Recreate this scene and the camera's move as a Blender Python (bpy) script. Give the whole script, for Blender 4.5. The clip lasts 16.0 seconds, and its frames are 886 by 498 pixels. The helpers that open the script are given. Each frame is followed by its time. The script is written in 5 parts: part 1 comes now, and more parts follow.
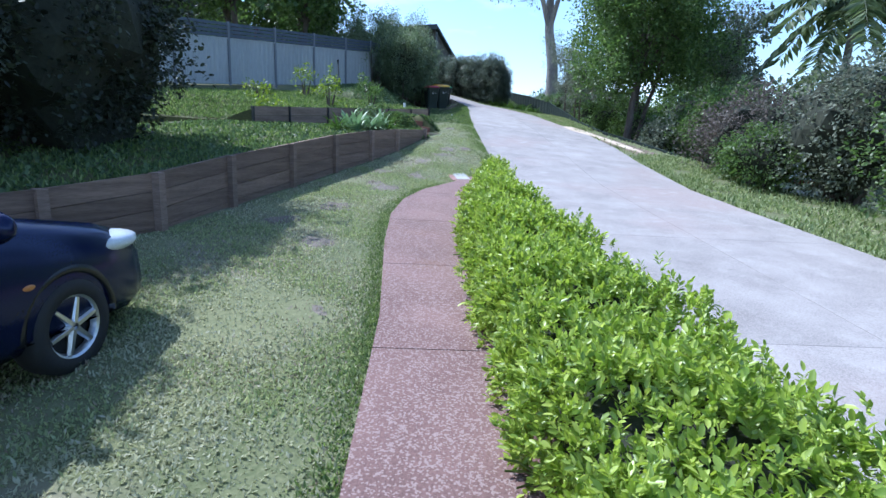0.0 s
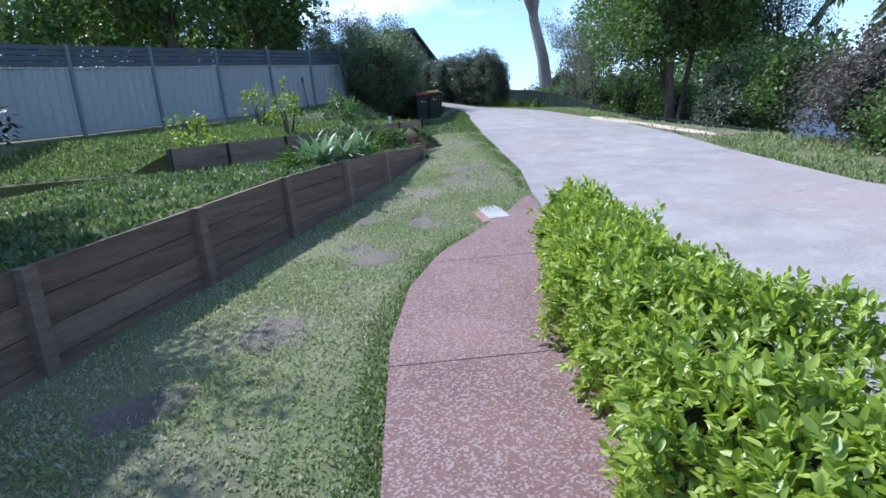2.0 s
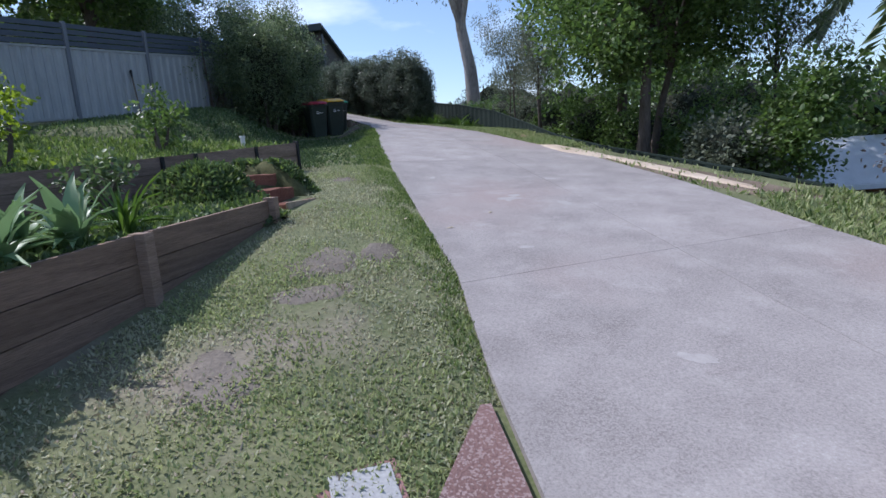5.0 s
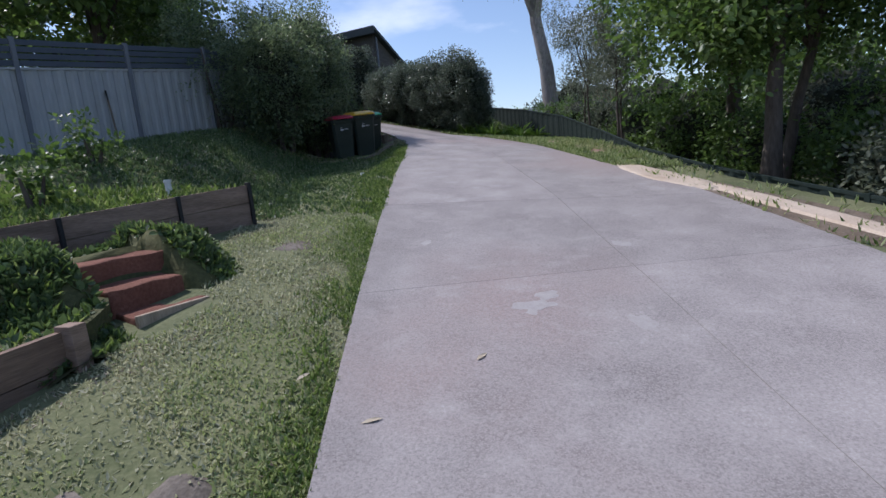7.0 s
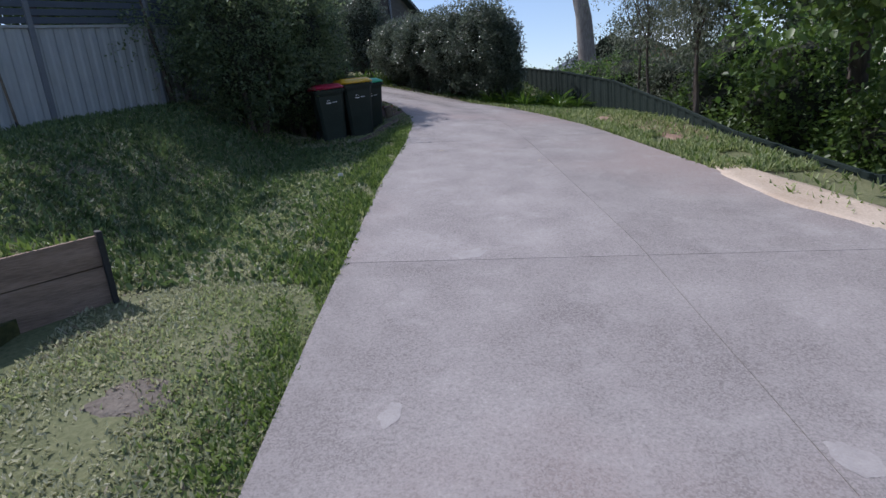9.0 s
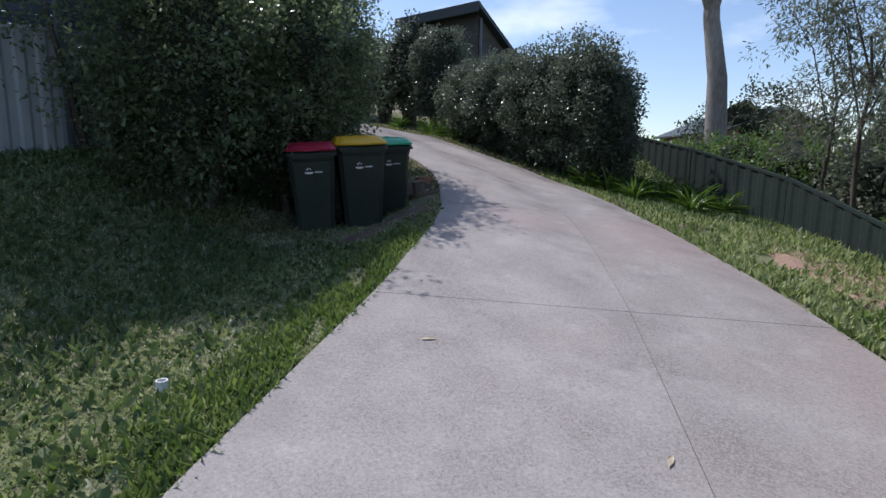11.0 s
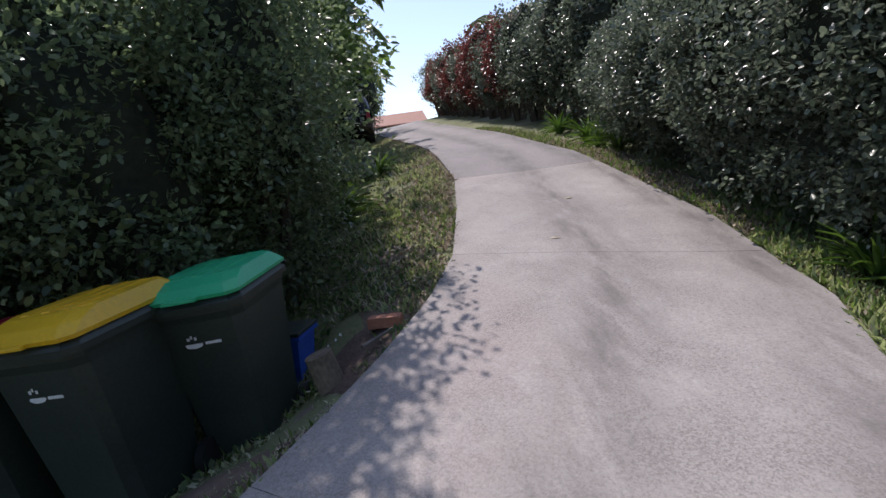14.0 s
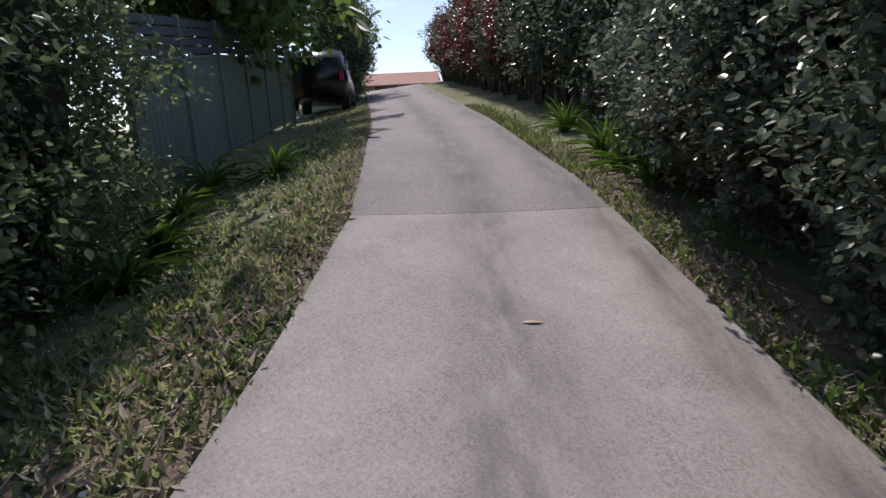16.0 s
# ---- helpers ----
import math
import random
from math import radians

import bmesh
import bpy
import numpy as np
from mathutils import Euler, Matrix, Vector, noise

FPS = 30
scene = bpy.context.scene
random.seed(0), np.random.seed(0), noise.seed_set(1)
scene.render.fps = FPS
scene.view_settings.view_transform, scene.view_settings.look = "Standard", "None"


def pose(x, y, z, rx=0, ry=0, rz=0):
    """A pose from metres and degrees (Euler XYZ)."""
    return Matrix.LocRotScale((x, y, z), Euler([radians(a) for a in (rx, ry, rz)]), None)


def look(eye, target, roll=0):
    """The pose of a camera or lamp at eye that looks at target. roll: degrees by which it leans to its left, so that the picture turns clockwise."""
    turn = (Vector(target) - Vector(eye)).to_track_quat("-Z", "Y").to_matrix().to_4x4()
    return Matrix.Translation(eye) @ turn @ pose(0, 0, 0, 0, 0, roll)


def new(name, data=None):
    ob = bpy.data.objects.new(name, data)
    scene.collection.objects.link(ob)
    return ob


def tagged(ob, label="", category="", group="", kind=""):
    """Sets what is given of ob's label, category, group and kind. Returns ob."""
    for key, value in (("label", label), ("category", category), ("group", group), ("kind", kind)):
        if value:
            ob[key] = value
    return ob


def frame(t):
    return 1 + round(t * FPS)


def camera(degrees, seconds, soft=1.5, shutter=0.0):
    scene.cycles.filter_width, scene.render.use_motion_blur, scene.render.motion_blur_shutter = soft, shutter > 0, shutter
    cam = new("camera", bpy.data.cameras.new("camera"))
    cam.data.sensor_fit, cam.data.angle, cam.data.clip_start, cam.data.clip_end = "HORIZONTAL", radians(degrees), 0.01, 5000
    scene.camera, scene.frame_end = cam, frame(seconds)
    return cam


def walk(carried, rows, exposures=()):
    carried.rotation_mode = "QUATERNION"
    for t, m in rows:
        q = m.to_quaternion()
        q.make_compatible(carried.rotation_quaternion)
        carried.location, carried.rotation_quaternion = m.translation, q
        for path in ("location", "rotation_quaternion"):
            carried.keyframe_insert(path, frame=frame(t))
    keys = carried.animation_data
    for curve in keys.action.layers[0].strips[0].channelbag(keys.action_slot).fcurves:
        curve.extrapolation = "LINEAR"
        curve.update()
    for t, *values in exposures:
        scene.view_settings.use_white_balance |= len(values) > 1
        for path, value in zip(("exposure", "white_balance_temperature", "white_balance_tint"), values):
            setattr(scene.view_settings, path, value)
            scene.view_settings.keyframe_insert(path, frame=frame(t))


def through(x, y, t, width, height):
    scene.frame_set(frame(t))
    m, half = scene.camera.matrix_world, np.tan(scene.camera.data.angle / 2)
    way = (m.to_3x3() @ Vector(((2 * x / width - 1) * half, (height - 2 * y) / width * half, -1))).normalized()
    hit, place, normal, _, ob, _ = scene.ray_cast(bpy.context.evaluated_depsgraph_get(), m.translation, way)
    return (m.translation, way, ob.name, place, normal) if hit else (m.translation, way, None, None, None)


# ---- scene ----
cam = camera(80.0, 16.0)
PATH = [
    (0, (-0.12, -0.485, 1.577), (-0.081, 1.473, 1.171), 2.3),
    (0.5, (-0.058, 0.369, 1.583), (-0.073, 2.347, 1.287), -1.2),
    (1, (-0.153, 1.563, 1.615), (-0.213, 3.473, 1.027), 3.7),
    (1.5, (-0.25, 2.486, 1.608), (-0.17, 4.422, 1.115), -4.3),
    (1.9, (-0.333, 3.349, 1.672), (-0.334, 5.314, 1.303), -5.7),
    (2, (-0.348, 3.528, 1.684), (-0.329, 5.495, 1.322), -6.1),
    (2.5, (-0.277, 4.381, 1.772), (-0.205, 6.336, 1.355), -7.1),
    (3, (-0.212, 5.217, 1.85), (-0.086, 7.169, 1.436), -3.1),
    (3.5, (-0.133, 6.012, 1.931), (0.101, 7.958, 1.533), -2.9),
    (4, (0.007, 6.805, 1.977), (0.297, 8.725, 1.497), -3.6),
    (4.2, (0.074, 7.168, 2.03), (0.435, 9.103, 1.676), -5.5),
    (6.3, (1.331, 10.252, 2.371), (1.467, 12.212, 2.018), -2.5),
    (6.5, (1.49, 10.583, 2.441), (1.536, 12.543, 2.064), -5.0),
    (7, (1.757, 11.362, 2.55), (1.751, 13.334, 2.235), -5.8),
    (7.5, (1.911, 12.105, 2.699), (1.838, 14.059, 2.297), -6.1),
    (8, (2.056, 12.808, 2.799), (1.89, 14.759, 2.414), -5.8),
    (8.5, (1.987, 13.427, 2.905), (1.886, 15.364, 2.442), -5.7),
    (10.8, (2.37, 18.092, 3.567), (2.0, 20.028, 3.226), -2.6),
    (11, (2.419, 18.54, 3.639), (1.989, 20.47, 3.339), 0.6),
    (11.5, (2.438, 19.463, 3.781), (1.83, 21.348, 3.503), -0.8),
    (12, (2.618, 20.534, 3.867), (1.803, 22.345, 3.633), -6.5),
    (12.5, (2.712, 21.413, 3.886), (1.781, 23.161, 3.606), -4.9),
    (13, (2.864, 22.354, 4.047), (1.787, 24.026, 3.841), -9.2),
    (13.5, (3.076, 23.101, 4.207), (1.827, 24.639, 3.935), -7.1),
    (14, (3.008, 24.011, 4.368), (1.659, 25.46, 4.083), -8.5),
    (14.5, (2.793, 24.91, 4.474), (1.541, 26.433, 4.138), -7.8),
    (14.8, (2.608, 25.381, 4.561), (1.265, 26.832, 4.258), -4.1),
    (15, (2.488, 25.746, 4.598), (1.313, 27.312, 4.185), -7.8),
    (15.5, (2.197, 26.396, 4.828), (0.94, 27.773, 4.105), -2.8),
    (16, (1.636, 26.967, 4.778), (0.27, 28.368, 4.363), -3.1),
]
EXPOSURES = ((0.0, 0.8, 5250, 10.0), (2.0, 0.65, 5400, 12.0), (4.0, 0.4, 5600, 14.0), (6.5, -0.1, 5950, 18.0), (8.5, -0.1, 5950, 18.0), (11.0, 0.05, 6100, 15.0), (13.5, 0.3, 6400, 17.0), (16.0, 0.0, 6550, 18.0))
walk(cam, [(t, look(eye, target, roll)) for t, eye, target, roll in PATH], EXPOSURES)

# ---- light ----
SUN_TO = Vector((-0.85, 0.53, 1.32)).normalized()
world = bpy.data.worlds.new("sky")
scene.world = world
world.use_nodes = True
wn = world.node_tree.nodes
sky = wn.new("ShaderNodeTexSky")
sky.sky_type, sky.sun_disc = "NISHITA", False
sky.sun_elevation = math.asin(SUN_TO.z)
sky.sun_rotation = math.atan2(SUN_TO.x, SUN_TO.y)
sky.altitude, sky.air_density, sky.dust_density = 60, 1.0, 0.6
tc = wn.new("ShaderNodeTexCoord")
cl = wn.new("ShaderNodeTexNoise")
cl.inputs["Scale"].default_value, cl.inputs["Detail"].default_value = 2.2, 7
cmap = wn.new("ShaderNodeMapping")
cmap.inputs["Scale"].default_value = (1, 1, 2.6)
cr = wn.new("ShaderNodeValToRGB")
cr.color_ramp.elements[0].position, cr.color_ramp.elements[1].position = 0.55, 0.78
cmix = wn.new("ShaderNodeMix")
cmix.data_type = "RGBA"
cmix.inputs["B"].default_value = (9.0, 9.3, 9.8, 1)
wl = world.node_tree.links
wl.new(tc.outputs["Generated"], cmap.inputs["Vector"])
wl.new(cmap.outputs["Vector"], cl.inputs["Vector"])
wl.new(cl.outputs["Fac"], cr.inputs["Fac"])
wl.new(cr.outputs["Color"], cmix.inputs["Factor"])
wl.new(sky.outputs["Color"], cmix.inputs["A"])
bg = wn["Background"]
bg.inputs["Strength"].default_value = 0.15
wl.new(cmix.outputs["Result"], bg.inputs["Color"])

sun = new("sun", bpy.data.lights.new("sun", "SUN"))
sun.data.energy, sun.data.angle, sun.data.color = 4.0, radians(0.6), (1.0, 0.95, 0.88)
sun.matrix_world = look(SUN_TO * 50, (0, 0, 0))


# ---- materials ----
def nodes_of(name, rough=0.8, metal=0.0, spec=0.4):
    m = bpy.data.materials.new(name)
    m.use_nodes = True
    b = m.node_tree.nodes["Principled BSDF"]
    b.inputs["Roughness"].default_value, b.inputs["Metallic"].default_value = rough, metal
    b.inputs["Specular IOR Level"].default_value = spec
    return m, m.node_tree.nodes, m.node_tree.links, b


def grained(name, dark, light, big=1.2, fine=40.0, rough=0.8, metal=0.0, bump=0.3, third=None, third_at=0.62, third_scale=0.6, stretch=(1, 1, 1), spec=0.4, object_vary=0.0, speck=None, speck_scale=160, wear=None, pale=None):
    """Two colours mixed by a broad and a fine noise, an optional third colour in patches, optional specks, and fine relief."""
    m, n, l, b = nodes_of(name, rough, metal, spec)
    t = n.new("ShaderNodeTexCoord")
    mp = n.new("ShaderNodeMapping")
    mp.inputs["Scale"].default_value = stretch
    l.new(t.outputs["Object"], mp.inputs["Vector"])
    a, f = n.new("ShaderNodeTexNoise"), n.new("ShaderNodeTexNoise")
    a.inputs["Scale"].default_value, a.inputs["Detail"].default_value = big, 6
    f.inputs["Scale"].default_value, f.inputs["Detail"].default_value = fine, 4
    for x in (a, f):
        l.new(mp.outputs["Vector"], x.inputs["Vector"])
    s = n.new("ShaderNodeMath")
    s.operation = "MULTIPLY_ADD"
    s.inputs[1].default_value, s.inputs[2].default_value = 0.6, -0.05
    l.new(a.outputs["Fac"], s.inputs[0])
    s2 = n.new("ShaderNodeMath")
    s2.operation = "MULTIPLY_ADD"
    s2.inputs[1].default_value = 0.5
    l.new(f.outputs["Fac"], s2.inputs[0])
    l.new(s.outputs[0], s2.inputs[2])
    r = n.new("ShaderNodeValToRGB")
    r.color_ramp.elements[0].position, r.color_ramp.elements[1].position = 0.34, 0.66
    r.color_ramp.elements[0].color, r.color_ramp.elements[1].color = (*dark, 1), (*light, 1)
    l.new(s2.outputs[0], r.inputs["Fac"])
    col = r.outputs["Color"]
    if third:
        p = n.new("ShaderNodeTexNoise")
        p.inputs["Scale"].default_value, p.inputs["Detail"].default_value = third_scale, 8
        l.new(t.outputs["Object"], p.inputs["Vector"])
        pr = n.new("ShaderNodeValToRGB")
        pr.color_ramp.elements[0].position, pr.color_ramp.elements[1].position = third_at, third_at + 0.14
        l.new(p.outputs["Fac"], pr.inputs["Fac"])
        mx = n.new("ShaderNodeMix")
        mx.data_type = "RGBA"
        mx.inputs["B"].default_value = (*third, 1)
        l.new(pr.outputs["Color"], mx.inputs["Factor"])
        l.new(col, mx.inputs["A"])
        col = mx.outputs["Result"]
    if pale:
        # bleached blotches and a sandy grain
        q = n.new("ShaderNodeTexNoise")
        q.inputs["Scale"].default_value, q.inputs["Detail"].default_value, q.inputs["Roughness"].default_value = 3.4, 9, 0.68
        l.new(t.outputs["Object"], q.inputs["Vector"])
        qr = n.new("ShaderNodeMapRange")
        qr.inputs["From Min"].default_value, qr.inputs["From Max"].default_value, qr.inputs["To Max"].default_value = 0.52, 0.72, 0.75
        l.new(q.outputs["Fac"], qr.inputs["Value"])
        mx = n.new("ShaderNodeMix")
        mx.data_type = "RGBA"
        mx.inputs["B"].default_value = (*pale, 1)
        l.new(qr.outputs["Result"], mx.inputs["Factor"])
        l.new(col, mx.inputs["A"])
        gr = n.new("ShaderNodeTexNoise")
        gr.inputs["Scale"].default_value, gr.inputs["Detail"].default_value, gr.inputs["Roughness"].default_value = 55, 5, 0.75
        l.new(t.outputs["Object"], gr.inputs["Vector"])
        gm = n.new("ShaderNodeMapRange")
        gm.inputs["From Min"].default_value, gm.inputs["From Max"].default_value = 0.3, 0.7
        gm.inputs["To Min"].default_value, gm.inputs["To Max"].default_value = 0.72, 1.22
        l.new(gr.outputs["Fac"], gm.inputs["Value"])
        hv = n.new("ShaderNodeHueSaturation")
        l.new(gm.outputs["Result"], hv.inputs["Value"])
        l.new(mx.outputs["Result"], hv.inputs["Color"])
        col = hv.outputs["Color"]
    if speck:
        v = n.new("ShaderNodeTexVoronoi")
        v.inputs["Scale"].default_value = speck_scale
        l.new(t.outputs["Object"], v.inputs["Vector"])
        sp = n.new("ShaderNodeSeparateColor")
        l.new(v.outputs["Color"], sp.inputs["Color"])
        vr = n.new("ShaderNodeValToRGB")
        vr.color_ramp.interpolation = "CONSTANT"
        vr.color_ramp.elements[0].color, vr.color_ramp.elements[1].color = (0, 0, 0, 1), (0.75, 0.75, 0.75, 1)
        vr.color_ramp.elements[1].position = 0.72
        l.new(sp.outputs["Red"], vr.inputs["Fac"])
        mx = n.new("ShaderNodeMix")
        mx.data_type = "RGBA"
        mx.inputs["B"].default_value = (*speck, 1)
        l.new(vr.outputs["Color"], mx.inputs["Factor"])
        l.new(col, mx.inputs["A"])
        col = mx.outputs["Result"]
    if wear:
        at = n.new("ShaderNodeAttribute")
        at.attribute_name = "wear"
        wm = n.new("ShaderNodeMath")
        wm.operation = "MULTIPLY"
        l.new(at.outputs["Fac"], wm.inputs[0])
        wr = n.new("ShaderNodeMapRange")
        wr.inputs["From Min"].default_value, wr.inputs["From Max"].default_value = 0.3, 0.68
        # tyre smears run with the upper drive
        run = n.new("ShaderNodeMapping")
        run.vector_type = "TEXTURE"
        run.inputs["Rotation"].default_value, run.inputs["Scale"].default_value = (0, 0, radians(45)), (1, 5, 1)
        l.new(t.outputs["Object"], run.inputs["Vector"])
        sm = n.new("ShaderNodeTexNoise")
        sm.inputs["Scale"].default_value, sm.inputs["Detail"].default_value, sm.inputs["Roughness"].default_value = 5.0, 9, 0.7
        l.new(run.outputs["Vector"], sm.inputs["Vector"])
        l.new(sm.outputs["Fac"], wr.inputs["Value"])
        l.new(wr.outputs["Result"], wm.inputs[1])
        mx = n.new("ShaderNodeMix")
        mx.data_type = "RGBA"
        mx.inputs["B"].default_value = (*wear, 1)
        l.new(wm.outputs[0], mx.inputs["Factor"])
        l.new(col, mx.inputs["A"])
        col = mx.outputs["Result"]
    if object_vary:
        oi = n.new("ShaderNodeObjectInfo")
        mr = n.new("ShaderNodeMapRange")
        mr.inputs["To Min"].default_value, mr.inputs["To Max"].default_value = 1 - object_vary, 1 + object_vary
        l.new(oi.outputs["Random"], mr.inputs["Value"])
        hv = n.new("ShaderNodeHueSaturation")
        l.new(mr.outputs["Result"], hv.inputs["Value"])
        l.new(col, hv.inputs["Color"])
        col = hv.outputs["Color"]
    l.new(col, b.inputs["Base Color"])
    if bump:
        bp = n.new("ShaderNodeBump")
        bp.inputs["Strength"].default_value, bp.inputs["Distance"].default_value = bump, 0.01
        l.new(f.outputs["Fac"], bp.inputs["Height"])
        l.new(bp.outputs["Normal"], b.inputs["Normal"])
    return m


def leafy(name, dark, light, rough=0.45, through=0.35, tip=None):
    """Leaves: colour by leaf, some light through them."""
    m, n, l, b = nodes_of(name, rough, 0, 0.5)
    g = n.new("ShaderNodeNewGeometry")
    r = n.new("ShaderNodeValToRGB")
    r.color_ramp.elements[0].color, r.color_ramp.elements[1].color = (*dark, 1), (*light, 1)
    if tip:
        e = r.color_ramp.elements.new(0.85)
        e.color = (*light, 1)
        r.color_ramp.elements[-1].color = (*tip, 1)
    l.new(g.outputs["Random Per Island"], r.inputs["Fac"])
    l.new(r.outputs["Color"], b.inputs["Base Color"])
    tr = n.new("ShaderNodeBsdfTranslucent")
    hs = n.new("ShaderNodeHueSaturation")
    hs.inputs["Saturation"].default_value, hs.inputs["Value"].default_value = 1.1, 1.5
    l.new(r.outputs["Color"], hs.inputs["Color"])
    l.new(hs.outputs["Color"], tr.inputs["Color"])
    mx = n.new("ShaderNodeMixShader")
    mx.inputs["Fac"].default_value = through
    l.new(b.outputs[0], mx.inputs[1])
    l.new(tr.outputs[0], mx.inputs[2])
    l.new(mx.outputs[0], n["Material Output"].inputs["Surface"])
    return m


def plain(name, colour, rough=0.5, metal=0.0, spec=0.5, vary=0.12):
    lo = tuple(c * (1 - vary) for c in colour)
    hi = tuple(min(1, c * (1 + vary)) for c in colour)
    return grained(name, lo, hi, 3, 60, rough, metal, 0.05, spec=spec)


M = {}
M["concrete"] = grained("driveway_concrete", (0.225, 0.203, 0.192), (0.385, 0.355, 0.335), 1.9, 85, 0.85, bump=0.22, third=(0.325, 0.265, 0.245), third_at=0.52, third_scale=0.35, object_vary=0.05, speck=(0.36, 0.325, 0.31), speck_scale=150, wear=(0.12, 0.105, 0.10), pale=(0.42, 0.39, 0.37))
M["concrete_old"] = grained("upper_driveway_concrete", (0.17, 0.155, 0.155), (0.27, 0.245, 0.24), 0.8, 55, 0.85, bump=0.35, third=(0.2, 0.15, 0.14), third_scale=0.4, object_vary=0.05, speck=(0.26, 0.235, 0.23), speck_scale=150, wear=(0.09, 0.085, 0.085), pale=(0.30, 0.275, 0.265))
M["aggregate"] = grained("pink_exposed_aggregate", (0.135, 0.078, 0.070), (0.235, 0.142, 0.128), 1.5, 70, 0.85, bump=0.8, third=(0.20, 0.115, 0.09), third_scale=1.1, speck=(0.33, 0.25, 0.235), speck_scale=95)
M["lawn"] = grained("lawn_soil_and_thatch", (0.085, 0.105, 0.042), (0.20, 0.205, 0.105), 0.9, 34, 0.95, bump=0.9, third=(0.25, 0.21, 0.17), third_at=0.56, third_scale=0.55)
M["bed"] = grained("garden_bed_soil", (0.05, 0.055, 0.02), (0.12, 0.12, 0.045), 1.5, 30, 0.95, bump=0.9, third=(0.11, 0.075, 0.05), third_at=0.6, third_scale=0.9)
M["litter"] = grained("dry_leaf_litter", (0.09, 0.065, 0.045), (0.24, 0.19, 0.14), 2, 45, 0.95, bump=0.9)
M["worn_earth"] = grained("worn_grey_brown_earth", (0.10, 0.084, 0.068), (0.22, 0.19, 0.155), 2.2, 45, 0.95, bump=0.9)
M["tub"] = plain("blue_plastic_tub", (0.03, 0.10, 0.52), 0.45)
M["sand"] = grained("pale_sandy_soil", (0.44, 0.34, 0.25), (0.64, 0.54, 0.43), 1.5, 50, 0.95, bump=0.6)
M["clay"] = grained("red_clay", (0.13, 0.05, 0.032), (0.24, 0.105, 0.07), 2.5, 45, 0.95, bump=0.8)
M["soil"] = grained("brown_soil", (0.075, 0.05, 0.04), (0.17, 0.12, 0.095), 2.5, 40, 0.95, bump=0.9)
M["dry_soil"] = grained("dry_reddish_soil", (0.20, 0.125, 0.09), (0.36, 0.25, 0.185), 2.5, 40, 0.95, bump=0.9)
M["tan"] = plain("dry_tan_leaf", (0.5, 0.42, 0.3), 0.8)
M["sleeper"] = grained("treated_pine_sleeper", (0.13, 0.085, 0.06), (0.27, 0.185, 0.135), 2.5, 22, 0.85, bump=0.5, stretch=(0.5, 0.5, 9), object_vary=0.18)
M["sleeper_end"] = grained("weathered_sleeper", (0.16, 0.11, 0.08), (0.31, 0.22, 0.17), 3, 25, 0.85, bump=0.5, stretch=(0.6, 0.6, 5), object_vary=0.15)
M["timber_pale"] = grained("pale_weathered_timber", (0.30, 0.23, 0.16), (0.50, 0.40, 0.30), 3, 25, 0.85, bump=0.4, stretch=(5, 0.6, 0.6))
M["stake"] = grained("dark_steel_stake", (0.012, 0.012, 0.014), (0.03, 0.03, 0.032), 4, 50, 0.6)
M["fence_cream"] = grained("cream_steel_sheet", (0.31, 0.32, 0.32), (0.40, 0.41, 0.41), 0.7, 14, 0.5, bump=0.03, stretch=(1, 1, 0.3))
M["fence_post"] = plain("grey_steel_post", (0.16, 0.17, 0.19), 0.5)
M["slat"] = plain("blue_grey_slat", (0.07, 0.085, 0.11), 0.6)
M["fence_green"] = grained("grey_green_steel_sheet", (0.13, 0.17, 0.14), (0.20, 0.245, 0.205), 0.8, 18, 0.55, bump=0.03, stretch=(1, 1, 0.3))
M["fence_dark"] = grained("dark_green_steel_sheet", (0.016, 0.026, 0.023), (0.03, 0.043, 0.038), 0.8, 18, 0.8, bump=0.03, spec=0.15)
M["bin"] = grained("dark_green_plastic", (0.022, 0.032, 0.026), (0.04, 0.052, 0.044), 2, 50, 0.5, bump=0.05)
M["lid_red"] = plain("red_plastic", (0.42, 0.015, 0.05), 0.4)
M["lid_yellow"] = plain("yellow_plastic", (0.72, 0.42, 0.015), 0.4)
M["lid_green"] = plain("green_plastic", (0.02, 0.42, 0.19), 0.4)
M["rubber"] = plain("black_rubber", (0.018, 0.018, 0.018), 0.8)
M["white"] = plain("white_print", (0.7, 0.7, 0.7), 0.6)
M["bark"] = grained("brown_bark", (0.055, 0.042, 0.034), (0.14, 0.115, 0.095), 4, 26, 0.95, bump=0.9, stretch=(1, 1, 0.25))
M["gum_bark"] = grained("pale_gum_bark", (0.14, 0.12, 0.11), (0.32, 0.29, 0.27), 0.9, 12, 0.85, bump=0.4, stretch=(1, 1, 0.25))
M["twig"] = grained("grey_twig", (0.12, 0.1, 0.09), (0.24, 0.21, 0.19), 4, 26, 0.9)
# dark filler colour that stands in for the shade deep inside foliage
M["core"] = grained("shade_filler", (0.02, 0.024, 0.016), (0.045, 0.05, 0.032), 3, 18, 1.0, bump=0.9)
M["cover"] = grained("cast_concrete_lid", (0.30, 0.30, 0.30), (0.44, 0.44, 0.43), 2, 60, 0.85, bump=0.3)
M["collar"] = grained("red_concrete_collar", (0.25, 0.13, 0.115), (0.37, 0.22, 0.2), 2, 70, 0.9, bump=0.5)
M["brick"] = grained("fired_clay_brick", (0.30, 0.12, 0.075), (0.44, 0.2, 0.13), 6, 60, 0.9, bump=0.5, object_vary=0.2)
M["log"] = grained("sawn_log", (0.11, 0.085, 0.065), (0.23, 0.185, 0.14), 5, 40, 0.9, bump=0.6)
